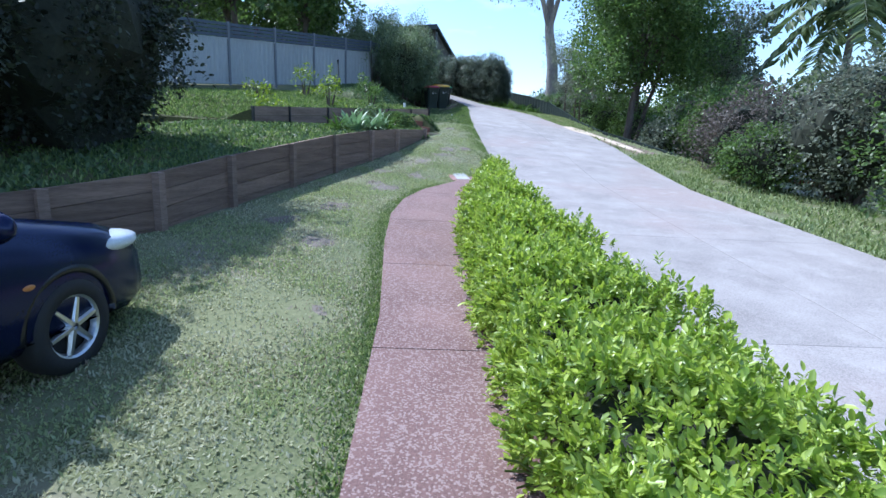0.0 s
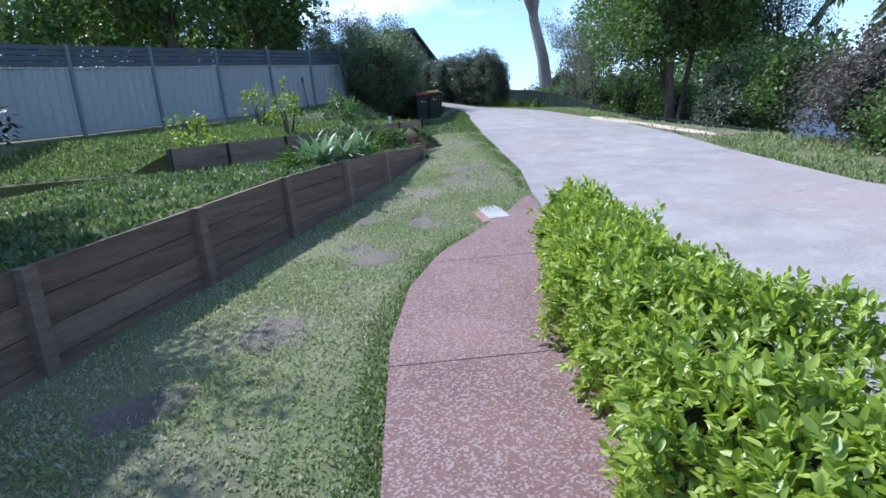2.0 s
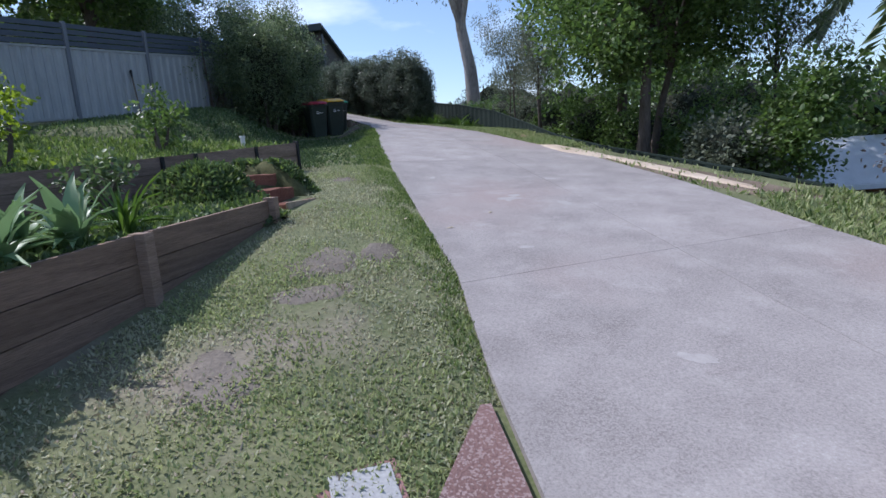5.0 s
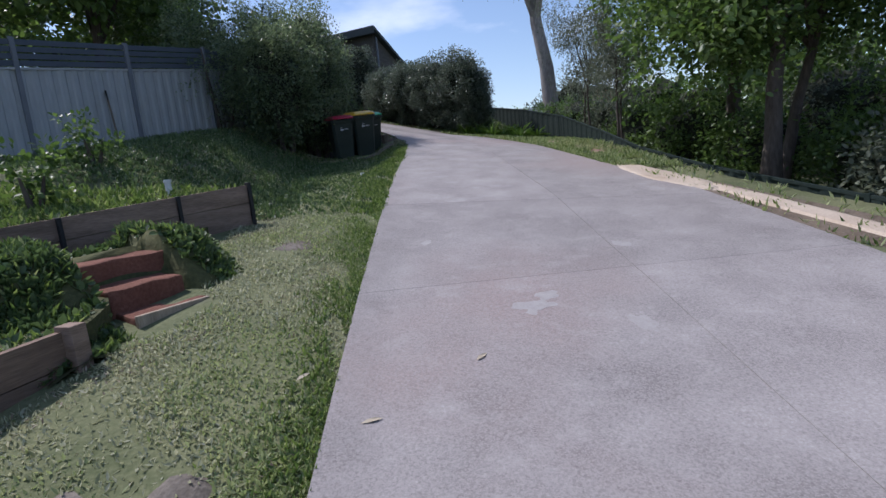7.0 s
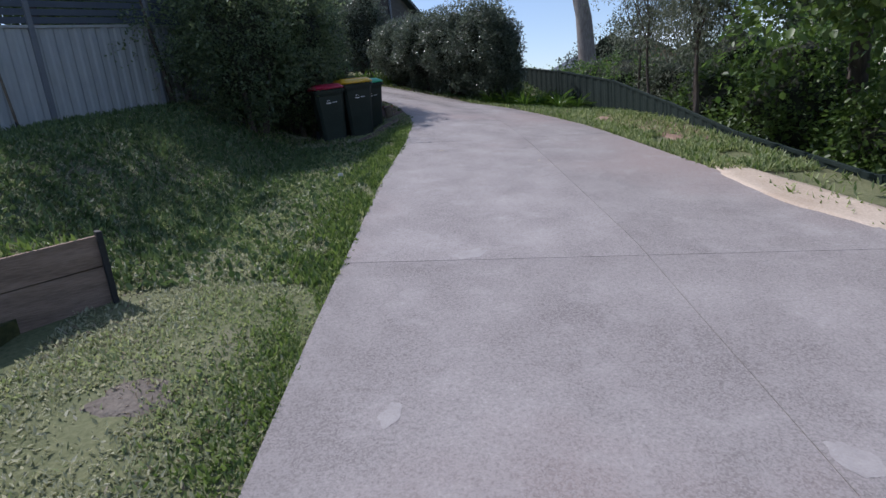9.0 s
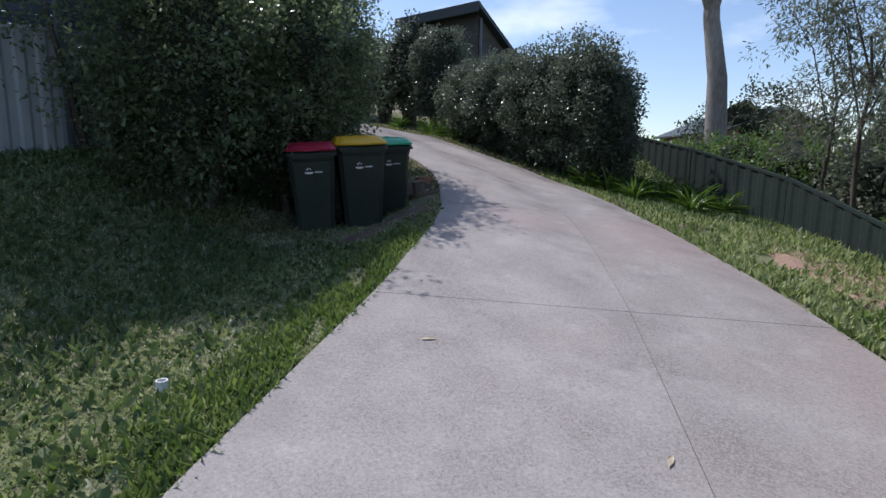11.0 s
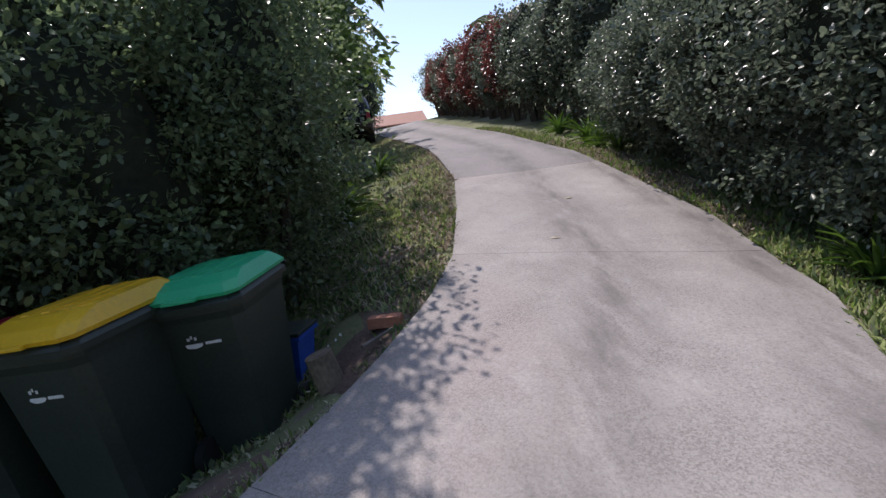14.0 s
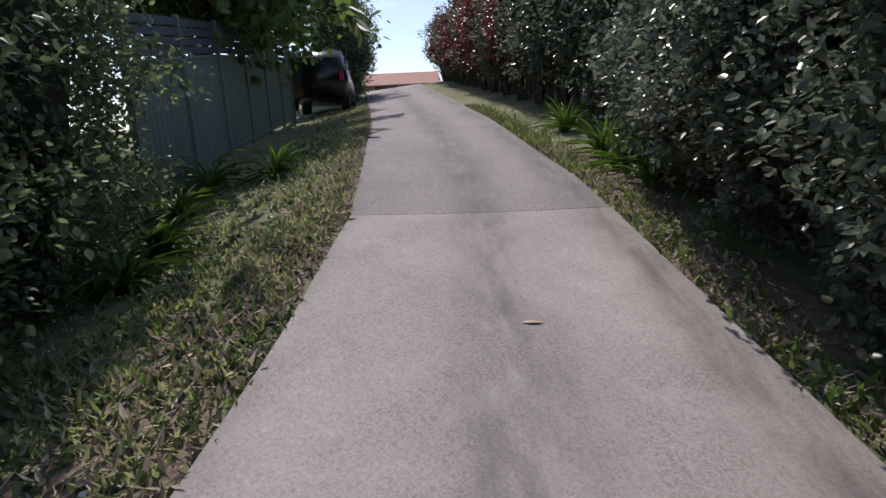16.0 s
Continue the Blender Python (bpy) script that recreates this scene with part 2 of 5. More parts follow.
M["car_paint"] = grained("dark_blue_car_paint", (0.006, 0.010, 0.045), (0.008, 0.014, 0.06), 2, 90, 0.18, 0.35, 0.0)
M["black_paint"] = plain("black_car_paint", (0.01, 0.01, 0.012), 0.25)
M["chrome"] = plain("brushed_alloy", (0.55, 0.56, 0.58), 0.3, 0.9)
M["lens"] = plain("clear_headlamp", (0.62, 0.66, 0.7), 0.1)
M["dark_glass"] = plain("tinted_glass", (0.015, 0.018, 0.02), 0.05)
M["amber"] = plain("orange_lens", (0.5, 0.2, 0.05), 0.3)
M["roof_white"] = plain("white_metal_roof", (0.62, 0.64, 0.66), 0.5)
M["roof_tile"] = grained("terracotta_roof_tile", (0.24, 0.10, 0.07), (0.38, 0.18, 0.13), 4, 30, 0.8, stretch=(1, 1, 6))
M["roof_dark"] = plain("charcoal_metal_roof", (0.045, 0.055, 0.055), 0.5)
M["weatherboard"] = grained("brown_cladding", (0.075, 0.066, 0.058), (0.125, 0.11, 0.096), 2, 30, 0.8, stretch=(1, 1, 8))
M["wall_brick"] = grained("far_brick_wall", (0.26, 0.17, 0.12), (0.38, 0.26, 0.19), 3, 30, 0.9)
M["deck"] = grained("stained_timber_slats", (0.13, 0.06, 0.03), (0.26, 0.13, 0.07), 3, 30, 0.8)
M["hedge_leaf"] = leafy("bright_hedge_leaf", (0.15, 0.235, 0.035), (0.40, 0.49, 0.09), 0.36, 0.38, (0.5, 0.58, 0.15))
M["dark_leaf"] = leafy("dark_glossy_leaf", (0.06, 0.09, 0.048), (0.20, 0.25, 0.13), 0.30, 0.42)
# leaf colour cut to near black to carry the shade on backlit bushes
M["shaded_leaf"] = leafy("shade_darkened_leaf", (0.012, 0.018, 0.010), (0.05, 0.065, 0.034), 0.55, 0.2)
M["vib_leaf"] = leafy("dark_viburnum_leaf", (0.052, 0.072, 0.05), (0.17, 0.20, 0.145), 0.28, 0.32)
M["mid_leaf"] = leafy("mid_green_leaf", (0.045, 0.085, 0.022), (0.14, 0.21, 0.06), 0.45, 0.4)
M["light_leaf"] = leafy("yellow_green_leaf", (0.09, 0.14, 0.02), (0.26, 0.34, 0.05), 0.45, 0.4)
M["grey_leaf"] = leafy("grey_green_leaf", (0.065, 0.085, 0.055), (0.19, 0.21, 0.145), 0.6, 0.3)
M["dry_leaf"] = leafy("dusty_mauve_leaf", (0.07, 0.06, 0.05), (0.18, 0.15, 0.13), 0.8, 0.2)
M["red_leaf"] = leafy("red_tip_leaf", (0.05, 0.028, 0.02), (0.20, 0.05, 0.045), 0.4, 0.3)
M["far_leaf"] = leafy("far_foliage", (0.03, 0.045, 0.03), (0.085, 0.11, 0.065), 0.8, 0.2)
M["grass"] = leafy("grass_blade", (0.25, 0.265, 0.15), (0.47, 0.47, 0.32), 0.6, 0.35, (0.48, 0.46, 0.34))
M["grass_green"] = leafy("green_grass_blade", (0.19, 0.24, 0.10), (0.38, 0.42, 0.21), 0.6, 0.35, (0.38, 0.40, 0.2))
M["splash"] = grained("dried_cement_splash", (0.34, 0.315, 0.30), (0.42, 0.39, 0.37), 14, 90, 0.9)
M["lush"] = leafy("lush_grass_blade", (0.06, 0.105, 0.028), (0.19, 0.26, 0.075), 0.55, 0.35, (0.33, 0.36, 0.17))
M["weed"] = leafy("weed_leaf", (0.045, 0.08, 0.028), (0.15, 0.21, 0.085), 0.5, 0.3)
M["strap"] = leafy("strap_leaf", (0.045, 0.095, 0.018), (0.13, 0.21, 0.045), 0.4, 0.3)
M["agave"] = leafy("blue_green_fleshy_leaf", (0.10, 0.19, 0.07), (0.27, 0.38, 0.20), 0.45, 0.2)
M["palm"] = leafy("palm_leaf", (0.05, 0.08, 0.03), (0.14, 0.18, 0.08), 0.45, 0.3)
M["chaff"] = leafy("dry_leaf_scrap", (0.17, 0.13, 0.09), (0.45, 0.38, 0.29), 0.8, 0.15)
M["petal"] = plain("white_petal", (0.75, 0.75, 0.7), 0.6)

# ---- helpers for meshes ----
rng = np.random.default_rng(7)


def mesh_of(name, verts, faces, material, smooth=False):
    me = bpy.data.meshes.new(name)
    me.from_pydata([tuple(v) for v in verts], [], faces)
    me.materials.append(material)
    if smooth:
        me.polygons.foreach_set("use_smooth", [True] * len(me.polygons))
    me.update()
    return me


def tri_mesh(name, v, f, material, smooth=False):
    """A mesh from arrays of vertices (n, 3) and faces (m, k)."""
    me = bpy.data.meshes.new(name)
    k = f.shape[1]
    me.vertices.add(len(v))
    me.vertices.foreach_set("co", np.ascontiguousarray(v, dtype=np.float32).ravel())
    me.loops.add(f.size)
    me.loops.foreach_set("vertex_index", np.ascontiguousarray(f, dtype=np.int32).ravel())
    me.polygons.add(len(f))
    me.polygons.foreach_set("loop_start", np.arange(0, f.size, k, dtype=np.int32))
    me.polygons.foreach_set("loop_total", np.full(len(f), k, dtype=np.int32))
    if smooth:
        me.polygons.foreach_set("use_smooth", np.ones(len(f), dtype=bool))
    me.materials.append(material)
    me.update(calc_edges=True)
    return me


def put(name, me, parent=None, label="", at=None):
    ob = new(name, me)
    if parent is not None:
        ob.parent = parent
    if at is not None:
        ob.matrix_basis = at
    if label:
        ob["label"] = label
    return ob


def part(name, bm, material, parent=None, label="", smooth=False, at=None):
    me = bpy.data.meshes.new(name)
    bm.to_mesh(me)
    bm.free()
    me.materials.append(material)
    if smooth:
        me.polygons.foreach_set("use_smooth", [True] * len(me.polygons))
    return put(name, me, parent, label, at)


def thing(name, x, y, z, label, category, rz=0.0, group="", kind="", m=None):
    ob = new(name)
    ob.matrix_basis = m if m is not None else pose(x, y, z, 0, 0, rz)
    return tagged(ob, label, category, group, kind)


def box(bm, x0, x1, y0, y1, z0, z1, bevel=0.0):
    r = bmesh.ops.create_cube(bm, size=1.0)
    for v in r["verts"]:
        v.co = Vector(((x0 + x1) / 2 + v.co.x * (x1 - x0), (y0 + y1) / 2 + v.co.y * (y1 - y0), (z0 + z1) / 2 + v.co.z * (z1 - z0)))
    if bevel:
        es = list({e for v in r["verts"] for e in v.link_edges})
        bmesh.ops.bevel(bm, geom=es, offset=bevel, segments=2, affect="EDGES", profile=0.6)
    return bm


def boxed(*a, bevel=0.0):
    return box(bmesh.new(), *a, bevel=bevel)


def rod(bm, p, q, r0, r1=None, n=8):
    """A tapered rod from p to q."""
    r1 = r0 if r1 is None else r1
    p, q = Vector(p), Vector(q)
    d = q - p
    m = Matrix.Translation((p + q) / 2) @ d.to_track_quat("Z", "Y").to_matrix().to_4x4()
    bmesh.ops.create_cone(bm, cap_ends=True, segments=n, radius1=r0, radius2=r1, depth=d.length, matrix=m)
    return bm


def loft(bm, rings, close=True):
    """Joins rings of points (each of the same length) into a skin with end caps."""
    vs = [[bm.verts.new(p) for p in r] for r in rings]
    for a, b in zip(vs, vs[1:]):
        for i in range(len(a)):
            j = (i + 1) % len(a)
            bm.faces.new((a[i], a[j], b[j], b[i]))
    if close:
        bm.faces.new(vs[0][::-1])
        bm.faces.new(vs[-1])
    bmesh.ops.recalc_face_normals(bm, faces=bm.faces[:])
    return bm


LEAF = np.array([(0, 0, 0), (0.30, 0.30, 0.06), (0.26, 0.70, 0.05), (0, 1, -0.05), (-0.26, 0.70, 0.05), (-0.30, 0.30, 0.06), (0, 0.5, -0.03)], float)
LEAF_F = np.array([(0, 1, 6), (1, 2, 6), (2, 3, 6), (3, 4, 6), (4, 5, 6), (5, 0, 6)])
SLIM = np.array([(0, 0, 0), (0.13, 0.45, 0.03), (0, 1, -0.08), (-0.13, 0.45, 0.03)], float)
SLIM_F = np.array([(0, 1, 2), (0, 2, 3)])


def leaves(name, centres, outward, size, material, slim=False, droop=0.0, vary=0.35, wild=0.7, smooth=False, narrow=1.0):
    """One mesh of many single leaves that point about outward from their twigs."""
    n = len(centres)
    t, f = (SLIM, SLIM_F) if slim else (LEAF, LEAF_F)
    y = outward / (np.linalg.norm(outward, axis=1, keepdims=True) + 1e-6) + rng.normal(0, wild, (n, 3))
    y[:, 2] -= droop
    y /= np.linalg.norm(y, axis=1, keepdims=True) + 1e-6
    z = np.tile((0.0, 0.0, 1.0), (n, 1)) + rng.normal(0, 0.55, (n, 3))
    x = np.cross(y, z)
    x /= np.linalg.norm(x, axis=1, keepdims=True) + 1e-6
    z = np.cross(x, y)
    t = t * (narrow, 1, 1)
    s = size * (1 + vary * rng.uniform(-1, 1, (n, 1, 1)))
    v = centres[:, None, :] + s * (t[None, :, 0:1] * x[:, None] + t[None, :, 1:2] * y[:, None] + t[None, :, 2:3] * z[:, None])
    fs = (f[None] + (np.arange(n) * len(t))[:, None, None]).reshape(-1, 3)
    return tri_mesh(name, v.reshape(-1, 3), fs, material, smooth)


def ball_points(n, centre, radii, shell=0.55):
    d = rng.normal(0, 1, (n, 3))
    d /= np.linalg.norm(d, axis=1, keepdims=True)
    r = (shell + (1 - shell) * rng.uniform(0, 1, (n, 1))) ** 0.8
    return np.array(centre) + d * r * np.array(radii), d


def clumps(n, centre, radii, clump, per, flat=0.0):
    """Leaf places in many small clumps that fill the outside of a lumpy body."""
    c, d = ball_points(n, centre, radii, 0.45)
    if flat:
        c[:, 2] = np.maximum(c[:, 2], centre[2] - radii[2] * flat)
    c += rng.normal(0, clump * 0.5, c.shape)
    k = rng.normal(0, 1, (n, per, 3))
    k /= np.linalg.norm(k, axis=2, keepdims=True)
    rad = clump * rng.uniform(0.35, 1.0, (n, per, 1)) * rng.uniform(0.7, 1.3, (n, 1, 1))
    return (c[:, None] + k * rad).reshape(-1, 3), (k + 0.6 * d[:, None]).reshape(-1, 3)


def lumpy(centre, radii, seed, rough=0.22):
    bm = bmesh.new()
    bmesh.ops.create_icosphere(bm, subdivisions=3, radius=1)
    for v in bm.verts:
        k = 1 + rough * noise.noise(v.co * 2.3 + Vector((seed, 0, 0))) * 2
        v.co = Vector((centre[0] + v.co.x * radii[0] * k, centre[1] + v.co.y * radii[1] * k, centre[2] + v.co.z * radii[2] * k))
    return bm

# ---- the lie of the land ----
GY = (-300, -30, -8, 0, 2.5, 10, 15, 23.3, 25.3, 28, 29, 31, 34, 40, 46.5, 60, 400)
GZ = (-6, -2.2, -0.55, 0.0, 0.18, 0.82, 1.62, 2.87, 3.15, 3.68, 3.95, 4.5, 5.12, 6.25, 7.45, 7.4, 7.4)
XC = (0, 0, 0, 0, 0, 0.9, 1.8, 2.4, 2.1, 0.6, 0, -1.6, -5.2, -13.0, -20.5, -36, -36)
GX = (0, 0, 0, 0, 0, -0.02, -0.05, -0.08, -0.1, -0.17, -0.18, -0.15, -0.08, -0.04, 0, 0, 0)
LX = (1.0, 1.0, 1.0, 1.05, 1.17, 1.13, 1.08, 1.08, 1.17, 1.14, 1.06, 0.93, 0.74, 0.5, 0.14, -0.58, -1.44, -2.65, -4.95, -10.1, -21.7, -33)
LY = (-60, 4, 9, 11, 12.4, 14, 17, 20, 22.1, 23.8, 24.5, 25.05, 25.8, 26.5, 27.2, 28.15, 29.2, 30.3, 32.3, 36.4, 45.6, 54.6)
RXS = (5.4, 5.15, 5.0, 5.02, 5.15, 5.05, 4.65, 4.2, 3.6, 3.1, 2.6, 1.65, 0.0, -1.7, -2.9, -9.0, -19.8, -31)
RYS = (-60, 0, 8, 13, 15.5, 18, 20.3, 22.5, 24.8, 26.3, 27.7, 28.9, 30.4, 31.9, 33.0, 38.4, 47.7, 57.2)


def base(x, y):
    """Height of the hillside along the drive."""
    return np.interp(y, GY, GZ) + np.interp(y, GY, GX) * np.clip(x - np.interp(y, GY, XC), -1.6, 4)


def fence_x(y):
    """The line of the low fence beyond the verge."""
    return np.interp(y, (-60, 8, 15, 20, 24, 27, 30, 33, 37, 60), (8.6, 7.6, 6.6, 5.75, 5.65, 5.25, 4.25, 3.45, 2.5, 2.5))


def drop_x(y):
    """Where the ground begins to fall away on the low side."""
    return np.interp(y, (-60, 8, 15, 20, 24, 27, 30, 33, 37, 60), (8.6, 7.6, 6.6, 5.75, 5.7, 5.4, 4.4, 3.6, 2.6, 2.6))


def land(x, y):
    x, y = np.asarray(x, float), np.asarray(y, float)
    z = base(x, y)
    over = np.clip(x - drop_x(y) - 0.15, 0, None)
    z = z - np.where(over > 0, np.minimum(0.5 * np.minimum(over, 1.6) + 0.10 * over, 9.0), 0.0)
    # below the fence the slope no longer climbs with the drive
    z = z - np.clip(over / 1.5, 0, 1) * np.clip(base(x, y) - 3.3, 0, None) * 0.8
    # the lawn dips a little beside the drive where the bins stand
    dip = np.clip((np.interp(y, LY, LX) - x) / 0.9, 0, 1) * np.clip(np.minimum((y - 18) / 4, (27 - y) / 1.5), 0, 1)
    z = z - (0.24 + 0.11 * np.clip(1.3 - np.abs(y - 25.6), 0, 1)) * dip
    # and falls off a little towards the parked car
    z = z - 0.10 * np.clip(-x - 1.2, 0, 3) * np.clip((5 - y) / 2.5, 0, 1)
    left = np.clip(-x - 9.0, 0, 60)
    return z + 0.03 * left * (y < 26)


def gz(x, y):
    return float(land(x, y))


def left_edge(y):
    return float(np.interp(y, LY, LX))


def right_edge(y):
    return float(np.interp(y, RYS, RXS))


# ---- ground ----
gx = np.concatenate([np.array((-400, -250, -150, -90, -60, -40, -28, -20, -15, -12, -10, -8.5)), np.arange(-7.5, 9.6, 0.22), np.array((10.5, 12, 14, 17, 21, 27, 36, 50, 75, 120, 200, 400))])
gy = np.concatenate([np.array((-300, -180, -100, -60, -35, -20, -12, -7, -4)), np.arange(-2.5, 36, 0.25), np.array((37, 39, 42, 46, 52, 60, 75, 100, 150, 220, 400))])
XX, YY = np.meshgrid(gx, gy)
ZZ = land(XX, YY) + 0.012 * np.sin(XX * 3.1 + 1.3 * np.sin(YY * 1.7)) * np.sin(YY * 2.3)
nx, ny = len(gx), len(gy)
ii = (np.arange(ny - 1)[:, None] * nx + np.arange(nx - 1)[None]).ravel()
ground = put("ground", tri_mesh("ground", np.stack([XX, YY, ZZ], 2).reshape(-1, 3), np.stack([ii, ii + 1, ii + nx + 1, ii + nx], 1), M["lawn"], True))
tagged(ground, "patchy mown lawn and soil on a hillside", "ground", kind="structure")


def sheet(name, pts, nu, nv, lift, material, drop=0.1, z_of=None):
    """A slab over the four-cornered patch whose sides are given by pts(u, v); its top follows the land."""
    u, v = np.linspace(0, 1, nu), np.linspace(0, 1, nv)
    P = np.array([[pts(a, b) for a in u] for b in v])
    z = (land(P[..., 0], P[..., 1]) if z_of is None else z_of(P[..., 0], P[..., 1])) + lift
    top = np.dstack([P, z]).reshape(-1, 3)
    k = np.arange((nv - 1) * nu).reshape(nv - 1, nu)[:, :-1].ravel()
    faces = [(a, a + 1, a + nu + 1, a + nu) for a in k.tolist()]
    rim = [*range(nu), *[(r + 1) * nu - 1 for r in range(1, nv)], *range(nu * nv - 2, nu * (nv - 1) - 1, -1), *[r * nu for r in range(nv - 2, 0, -1)]]
    n = len(top)
    low = top[rim] - (0, 0, drop)
    for i in range(len(rim)):
        j = (i + 1) % len(rim)
        faces.append((rim[i], n + i, n + j, rim[j]))
    return mesh_of(name, np.vstack([top, low]), faces, material)


# concrete drive in slabs
ROWS_L = (-14, -9, -6, -3, 0, 3, 6, 9.0, 12.2, 15.06, 17.8, 21.95, 24.85, 27.2, 29.2, 32.3, 35.0, 37.8, 40.6, 43.4, 46.2, 49)
ROWS_R = (-14, -9, -6, -3, 0, 3, 6, 10.0, 13.0, 15.6, 17.75, 22.4, 25.35, 28.25, 30.5, 34.1, 36.8, 39.6, 42.4, 45.2, 48.0, 50.8)
drive = thing("driveway", 0, 0, 0, "pinkish grey broom-finished concrete driveway climbing the hillside", "driveway", kind="structure")


def drive_point(u, y0, y1):
    return (1 - u) * left_edge(y0) + u * right_edge(y1), (1 - u) * y0 + u * y1


for r in range(len(ROWS_L) - 1):
    a0, a1, b0, b1 = ROWS_L[r], ROWS_L[r + 1], ROWS_R[r], ROWS_R[r + 1]
    if a1 <= 25.01:
        mid = [(np.interp(a, (18, 22, 25), (3.2, 2.9, 2.4)) - left_edge(a)) / (right_edge(b) - left_edge(a)) for a, b in ((a0, b0), (a1, b1))]
        cols = (((0, 0), mid), (mid, (1, 1)))
    else:
        cols = (((0, 0), (1, 1)),)
    for lo, hi in cols:
        def patch(u, v, lo=lo, hi=hi):
            gap = 0.0025 / 3.0
            w0, w1 = lo[0] * (1 - v) + lo[1] * v, hi[0] * (1 - v) + hi[1] * v
            w0, w1 = w0 + (0.0006 if w0 > 0.02 else 0), w1 - (0.0006 if w1 < 0.98 else 0)
            vv = gap + v * (1 - 2 * gap)
            return drive_point(w0 + u * (w1 - w0), a0 + vv * (a1 - a0), b0 + vv * (b1 - b0))
        me = sheet("slab", patch, 15, 15, 0.035, M["concrete"] if a0 < 29 else M["concrete_old"], 0.12)
        co = np.empty(len(me.vertices) * 3)
        me.vertices.foreach_get("co", co)
        co = co.reshape(-1, 3)
        # tyre wear down the middle of the narrow part and damp grime along the edges
        k = np.arange(len(co))
        u = np.where(k < 225, (k % 15) / 14, 0.0)
        u = lo[0] + u * (hi[0] - lo[0])
        narrow = np.clip((co[:, 1] - 21) / 6, 0, 1)
        wear = narrow * (1.0 * np.exp(-(((u - 0.50) / 0.11) ** 2)) + 1.0 * np.exp(-(((u - 0.94) / 0.09) ** 2)) + 0.45 * np.exp(-((u / 0.05) ** 2)))
        wear += 0.35 * (1 - narrow) * np.exp(-(((u - 0.02) / 0.03) ** 2))
        me.attributes.new("wear", "FLOAT", "POINT").data.foreach_set("value", wear.astype(np.float32))
        put("slab", me, drive)

# pink path
PX = ((-2, -0.40), (3.3, -0.5), (5.3, -0.66), (6.6, -0.70), (7.6, -0.60), (8.5, -0.33), (9.24, 0.1), (10, 0.52), (10.75, 0.94))


def path_left(y):
    return float(np.interp(y, [a for a, _ in PX], [b for _, b in PX]))


def path_right(y):
    return float(np.interp(y, (-2, 7.6, 8.2, 8.8, 10.8), (0.62, 0.66, 0.8, 0.985, 0.985)))


path = thing("path", 0, 0, 0, "pink exposed aggregate concrete garden path", "path", kind="structure")
PJ = (-2.0, -0.75, 1.0, 2.76, 4.5, 6.3, 8.2, 10.74)
for a, b in zip(PJ, PJ[1:]):
    def patch(u, v, a=a, b=b):
        y = a + 0.005 + v * (b - a - 0.01)
        return path_left(y) * (1 - u) + path_right(y) * u, y
    put("slab", sheet("path_slab", patch, 5, 14, 0.03, M["aggregate"], 0.1), path)

# pit cover
pit = thing("pit_cover", 0.385, 10.05, gz(0.385, 10.12) + 0.02, "pale rectangular concrete pit lid in a red concrete collar", "pit cover", rz=8, m=pose(0.385, 10.12, gz(0.385, 10.12) + 0.008, 6.5, 0, 8))
part("collar", boxed(-0.23, 0.16, -0.42, 0.36, -0.08, 0.012, bevel=0.004), M["collar"], pit)
part("lid", boxed(-0.125, 0.135, -0.32, 0.33, -0.02, 0.020, bevel=0.005), M["cover"], pit)

# ---- retaining walls and beds ----
WALL = ((-4.6, 3.6), (-3.85, 4.55), (-3.22, 5.46), (-2.9, 6.75), (-2.5, 8.35), (-2.1, 9.97), (-1.55, 11.2), (-1.08, 12.4), (-0.47, 14.36))
WTOP = (0.86, 0.97, 1.09, 1.25, 1.41, 1.575, 1.70, 1.77, 1.82)


def wall_between(name, pts, tops, courses, label, post_mat, slat_mat, post_w, proud):
    w = thing(name, 0, 0, 0, label, "retaining wall")
    for i in range(len(pts) - 1):
        (x0, y0), (x1, y1) = pts[i], pts[i + 1]
        d = Vector((x1 - x0, y1 - y0, 0))
        L = d.length
        low = min(gz(x0, y0), gz(x1, y1)) - 0.12
        hgt = (tops[i] + tops[i + 1]) / 2 - low
        for c in range(courses):
            bm = bmesh.new()
            top0, top1 = tops[i] - c * 0.205, tops[i + 1] - c * 0.205
            z0, z1 = (top0 - 0.198, top1 - 0.198) if c < courses - 1 else (min(low, top0 - 0.2), min(low, top1 - 0.2))
            t = 0.05 + 0.004 * rng.uniform(-1, 1)
            nrm = Vector((-d.y, d.x, 0)).normalized()
            ring = lambda k, zt, zb: [Vector((x0, y0, 0)) + d * k + nrm * o + Vector((0, 0, z)) for o, z in ((0, zb), (t, zb), (t, zt), (0, zt))]
            loft(bm, [ring(0.004, top0, z0), ring(0.996, top1, z1)])
            part("sleeper", bm, slat_mat, w)
    for i, (x, y) in enumerate(pts):
        k = min(i, len(pts) - 2)
        d = Vector((pts[k + 1][0] - pts[k][0], pts[k + 1][1] - pts[k][1], 0)).normalized()
        ang = math.degrees(math.atan2(d.y, d.x))
        part("post", boxed(-post_w / 2, post_w / 2, -proud, 0.055, gz(x, y) - 0.2, tops[i] + (0.006 if i < len(pts) - 1 else 0.03), bevel=0.006), post_mat, w, at=pose(x, y, 0, 0, 0, ang))
    return w


wall_between("retaining_wall", WALL, WTOP, 4, "brown treated timber sleeper retaining wall, lower tier", M["sleeper_end"], M["sleeper"], 0.10, 0.075)
UP = ((-4.3, 11.9), (-3.7, 12.7), (-3.0, 13.8), (-2.42, 14.75), (-1.9, 15.6), (-1.62, 16.05), (-0.98, 16.95), (-0.42, 17.5))
